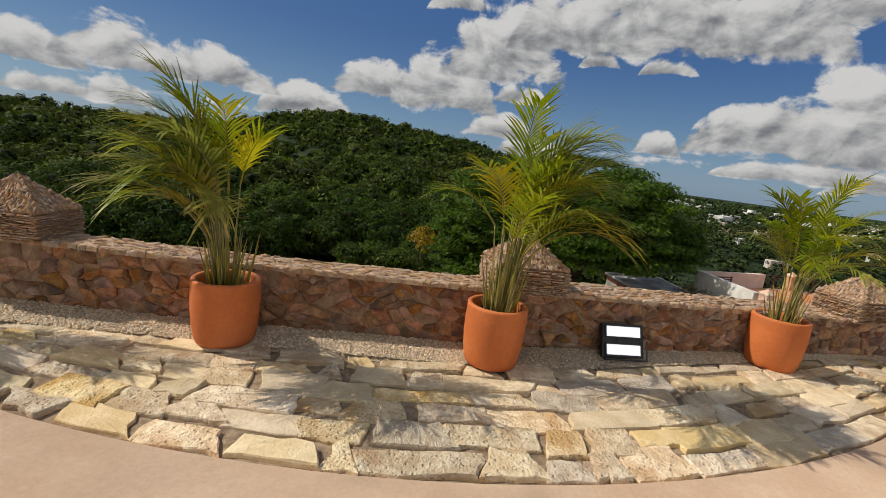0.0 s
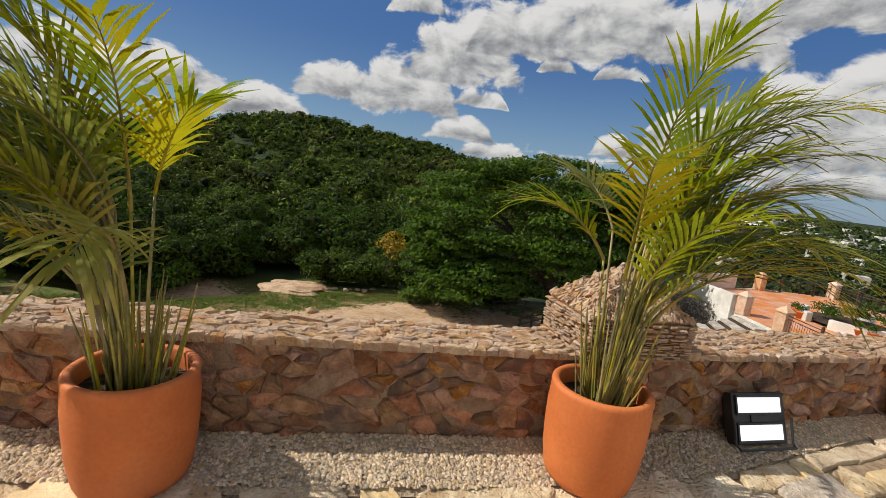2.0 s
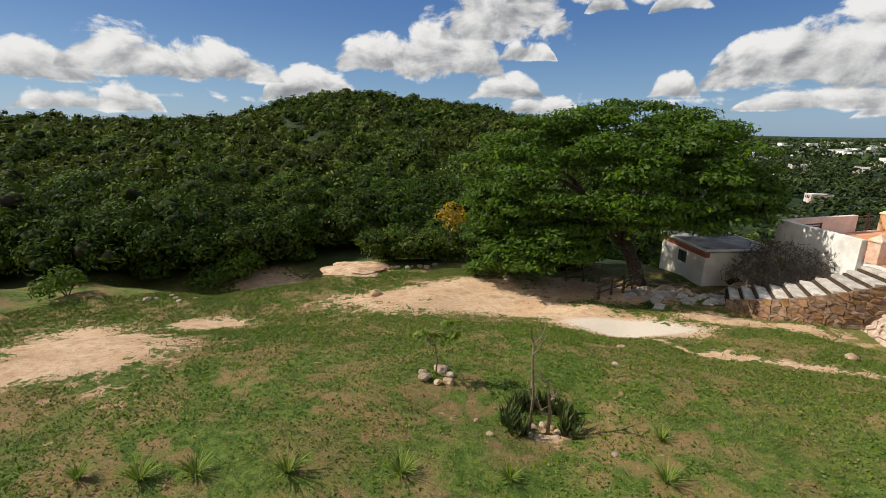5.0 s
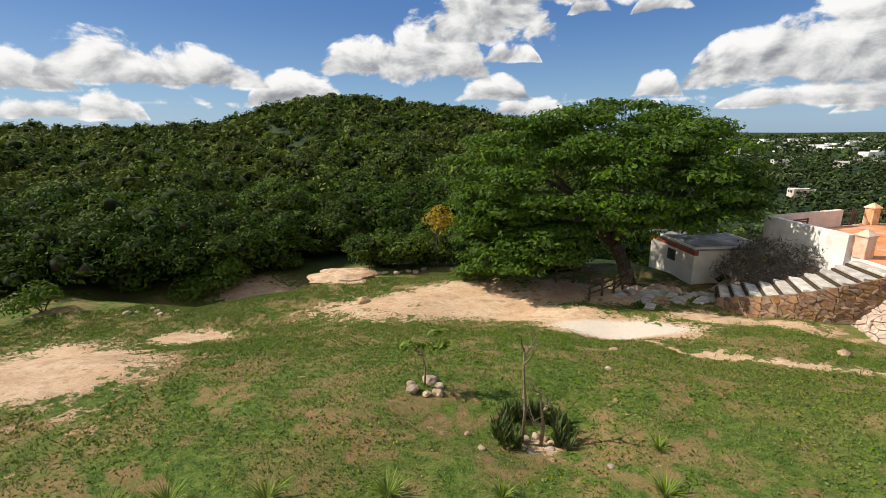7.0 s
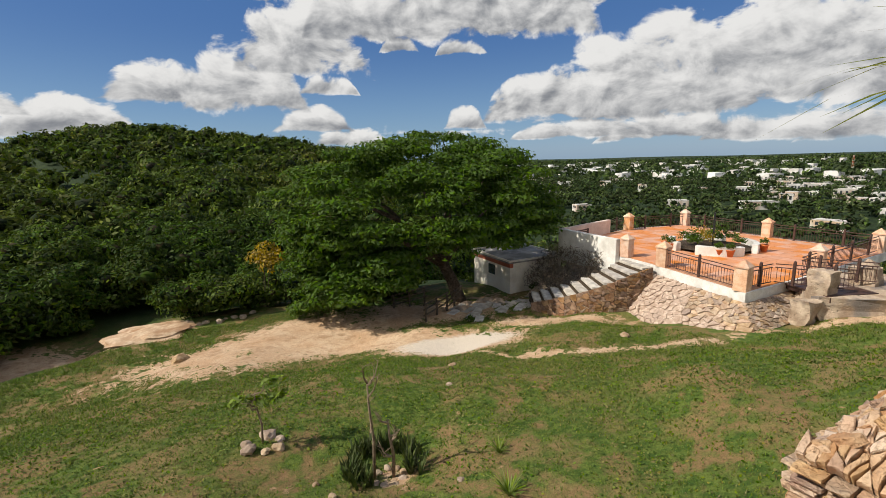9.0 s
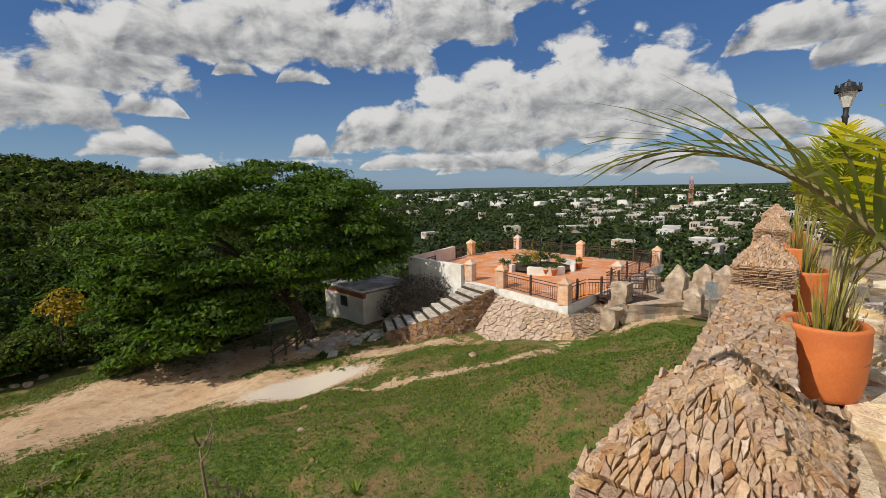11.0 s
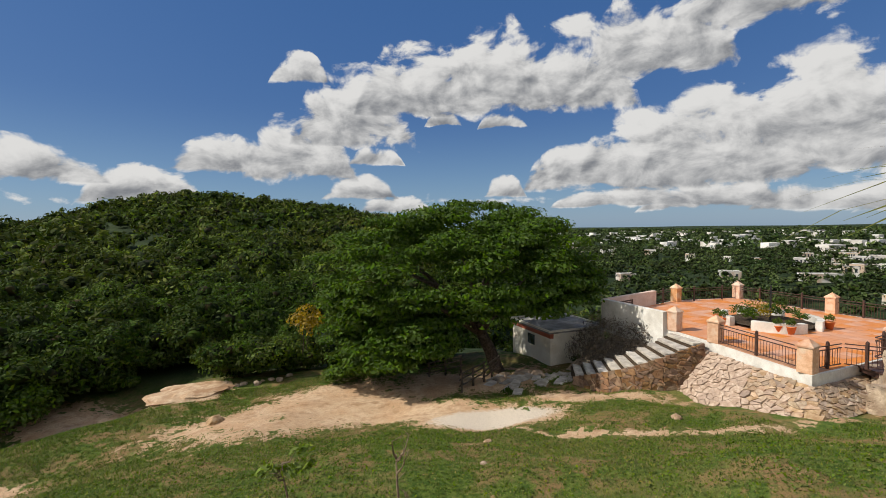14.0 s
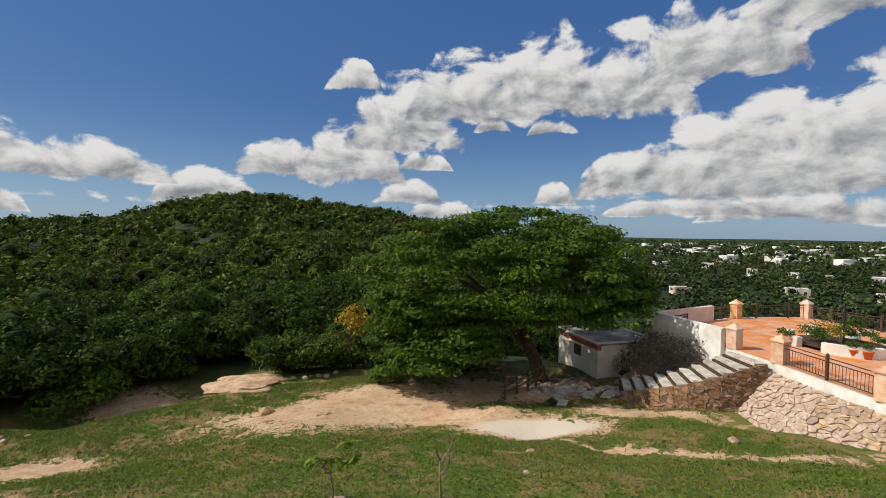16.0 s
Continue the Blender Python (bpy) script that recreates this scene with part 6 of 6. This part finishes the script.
def grass():
    r = np.random.default_rng(14)
    n = 190000
    d = np.sqrt(r.uniform(2.0 ** 2, 27 ** 2, n))
    az = np.radians(r.uniform(-58, 82, n))
    x, y = -0.3 + d * np.sin(az), 3.6 + d * np.cos(az)
    keep = (y > wall_outer(x) + 0.35) & (bare(x, y) < r.uniform(0.1, 0.7, n)) & ~((x > 15.2) & (y > 12.2)) & ~((x > 20) & (y > 8.5))
    x, y, d = x[keep], y[keep], d[keep]
    keep = worn(x, y) < r.uniform(0.05, 1.3, len(x))
    x, y, d = x[keep], y[keep], d[keep]
    m = len(x)
    z = land(x, y) - 0.01
    k = 3
    a = r.uniform(0, math.tau, (m, k))
    h = (0.026 + 0.0018 * d)[:, None] * r.uniform(0.5, 1.4, (m, k))
    w = (0.0045 + 0.0006 * d)[:, None]
    base = np.stack([x, y, z], -1)[:, None, :] + np.stack([r.uniform(-0.06, 0.06, (m, k)), r.uniform(-0.06, 0.06, (m, k)), np.zeros((m, k))], -1)
    side = np.stack([-np.sin(a) * w, np.cos(a) * w, 0 * a], -1)
    tip = base + np.stack([np.cos(a) * h * 0.9, np.sin(a) * h * 0.9, h], -1)
    verts = np.stack([base - side, base + side, tip], 2).reshape(-1, 3)
    tagged(new("grass", fast_mesh("grass", verts, np.arange(len(verts)).reshape(-1, 3), BLADE)), "short patchy green grass on the slope", "grass", kind="stuff")
    # low broad-leaved herbs among the grass
    m = 52000
    d = np.sqrt(r.uniform(4.0 ** 2, 17 ** 2, m))
    az = np.radians(r.uniform(-56, 78, m))
    x, y = -0.3 + d * np.sin(az), 3.6 + d * np.cos(az)
    keep = (y > wall_outer(x) + 0.4) & (bare(x, y) < 0.25) & (worn(x + 3.1, y - 1.7) < r.uniform(0.0, 0.8, m))
    x, y, d = x[keep], y[keep], d[keep]
    pts = np.stack([x, y, land(x, y) + r.uniform(0.0, 0.045, len(x))], -1)
    hv, hq = leaf_quads(pts, (0.016 + 0.0014 * d) * r.uniform(0.6, 1.5, len(x)), r, 0.9, 0.6)
    tagged(new("ground_herbs", fast_mesh("ground_herbs", hv, hq, BLADE)), "low broad-leaved weeds in the turf", "weeds", kind="stuff")
    for i, (tx, ty, size) in enumerate(TUFTS):
        ob = thing("grass_tuft", tx, ty, land_at(tx, ty), "arching tuft of pale green grass blades", "grass tuft", "grass tufts on the slope")
        vs, fs = [], []
        for b in range(80):
            t, l, q = r.uniform(0, 6.28), r.uniform(0.5, 1.0) * size, r.uniform(0, 0.10) * size
            out, side = np.array([math.cos(t), math.sin(t), 0]), np.array([-math.sin(t), math.cos(t), 0]) * 0.007
            o, up, lean = out * q, np.array([0, 0, 1.0]), r.uniform(0.35, 0.95)
            base = len(vs)
            for f, wide in ((0, 1.0), (0.4, 1.2), (0.75, 0.8), (1.0, 0.1)):
                c = o + out * l * lean * f + up * l * (0.95 * f - 0.6 * lean * f * f)
                vs += [c - side * wide, c + side * wide]
            fs += [(base + 2 * k, base + 2 * k + 1, base + 2 * k + 3, base + 2 * k + 2) for k in range(3)]
        part("blade", fast_mesh("blade", np.array(vs), np.array(fs), TUFT), None, ob)


TUFTS = ((-5.8, 9.55, 0.40), (-4.9, 9.6, 0.5), (-4.1, 9.75, 0.55), (-2.6, 9.7, 0.55), (-0.75, 9.85, 0.55), (4.24, 10.6, 0.4), (3.6, 9.3, 0.5), (1.1, 9.7, 0.4))
grass()


# ---- the town on the plain ----
def town_house(w, d, h, seed):
    ob = thing("town_house", 0, 0, 0, "small pale flat-roofed town house", "house", "houses of the town")
    part("wall", boxed(-w, w, -d, d, -2, h), TOWN_WHITE, ob)
    part("roof", box(boxed(-w + 0.2, w - 0.2, -d + 0.2, d - 0.2, h - 0.05, h + 0.05), -w, w, -d - 0.02, -d + 0.2, h, h + 0.35), TOWN_ROOF, ob)
    for k in range(3):
        x = -w * 0.6 + k * w * 0.6
        part("window", boxed(x - 0.6, x + 0.6, -d - 0.06, -d + 0.05, h * 0.35, h * 0.8), GLASS_DARK, ob)
        part("window", boxed(-w - 0.06, -w + 0.05, -d * 0.5 + k * d * 0.45, -d * 0.5 + k * d * 0.45 + 1.0, h * 0.35, h * 0.8), GLASS_DARK, ob)
    return ob


def town():
    r = np.random.default_rng(77)
    masters = [town_house(w, d, h, i) for i, (w, d, h) in enumerate(((4.5, 3.6, 3.0), (6, 4, 3.2), (3.6, 3.6, 5.2), (9, 4.5, 3.4), (5, 5, 5.6)))]
    spots = []
    while len(spots) < 190:
        az, d = r.uniform(36, 92), math.sqrt(r.uniform(215 ** 2, 660 ** 2))
        if r.random() < (0.22 if az < 60 else 1.0):
            spots.append((az, d))
    for k, (az, d) in enumerate(spots):
        x, y = -0.1 + d * math.sin(radians(az)), 3.6 + d * math.cos(radians(az))
        m = masters[k % 5]
        pm = pose(x, y, land_at(x, y) + 1.2, 0, 0, -az + r.uniform(-30, 30) + (90 if k % 3 == 0 else 0))
        if k < 5:
            m.matrix_basis = pm
        else:
            copy_thing(m, pm)
    verts, faces = [], []
    for k in range(230):
        az, d = radians(r.uniform(20, 96)), math.sqrt(r.uniform(600 ** 2, 1700 ** 2))
        x, y = d * math.sin(az), d * math.cos(az)
        z, w, e, h = land_at(x, y) + 4, r.uniform(5, 14), r.uniform(4, 8), r.uniform(3, 6.5)
        b = len(verts)
        verts += [(x + sx * w, y + sy * e, zz) for zz in (z - 5, z + h) for sx, sy in ((-1, -1), (1, -1), (1, 1), (-1, 1))]
        faces += [(b, b + 1, b + 5, b + 4), (b + 1, b + 2, b + 6, b + 5), (b + 2, b + 3, b + 7, b + 6), (b + 3, b, b + 4, b + 7), (b + 4, b + 5, b + 6, b + 7)]
    tagged(new("far_town", mesh_of("far_town", verts, faces, mat("far town walls", (0.55, 0.52, 0.48), (0.80, 0.78, 0.75), 0.05, 0.9, 0.0, 1, island=0.4))), "scattered white houses far out on the plain", "town", kind="stuff")


town()


def lattice_mast(az, d, height, label):
    x, y = d * math.sin(radians(az)), 3.6 + d * math.cos(radians(az))
    z = land_at(x, y)
    ob = thing("radio_mast", x, y, z, label, "radio mast")
    w = height * 0.055
    for sx, sy in ((-1, -1), (1, -1), (1, 1), (-1, 1)):
        part("leg", tube(bmesh.new(), [(sx * w, sy * w, -1), (sx * w * 0.7, sy * w * 0.7, height)], height * 0.0045, 4), RED_TRIM, ob)
    for k in range(8):
        a, b = k / 8, (k + 1) / 8
        wa, wb = w * (1 - 0.3 * a), w * (1 - 0.3 * b)
        paint = WHITE_WALL if k % 2 else RED_TRIM
        for p, q in (((-1, -1), (1, -1)), ((1, -1), (1, 1)), ((1, 1), (-1, 1)), ((-1, 1), (-1, -1))):
            for (ax, ay, aw, at), (ex, ey, ew, et) in (((*p, wa, a), (*q, wb, b)), ((*q, wa, a), (*p, wb, b)), ((*p, wa, a), (*q, wa, a))):
                part("brace", tube(bmesh.new(), [(ax * aw, ay * aw, at * height), (ex * ew, ey * ew, et * height)], height * 0.0026, 4), paint, ob)


lattice_mast(73.2, 620, 42, "red and white lattice radio mast in the town")
lattice_mast(67.6, 1100, 26, "thin distant white mast on the plain")
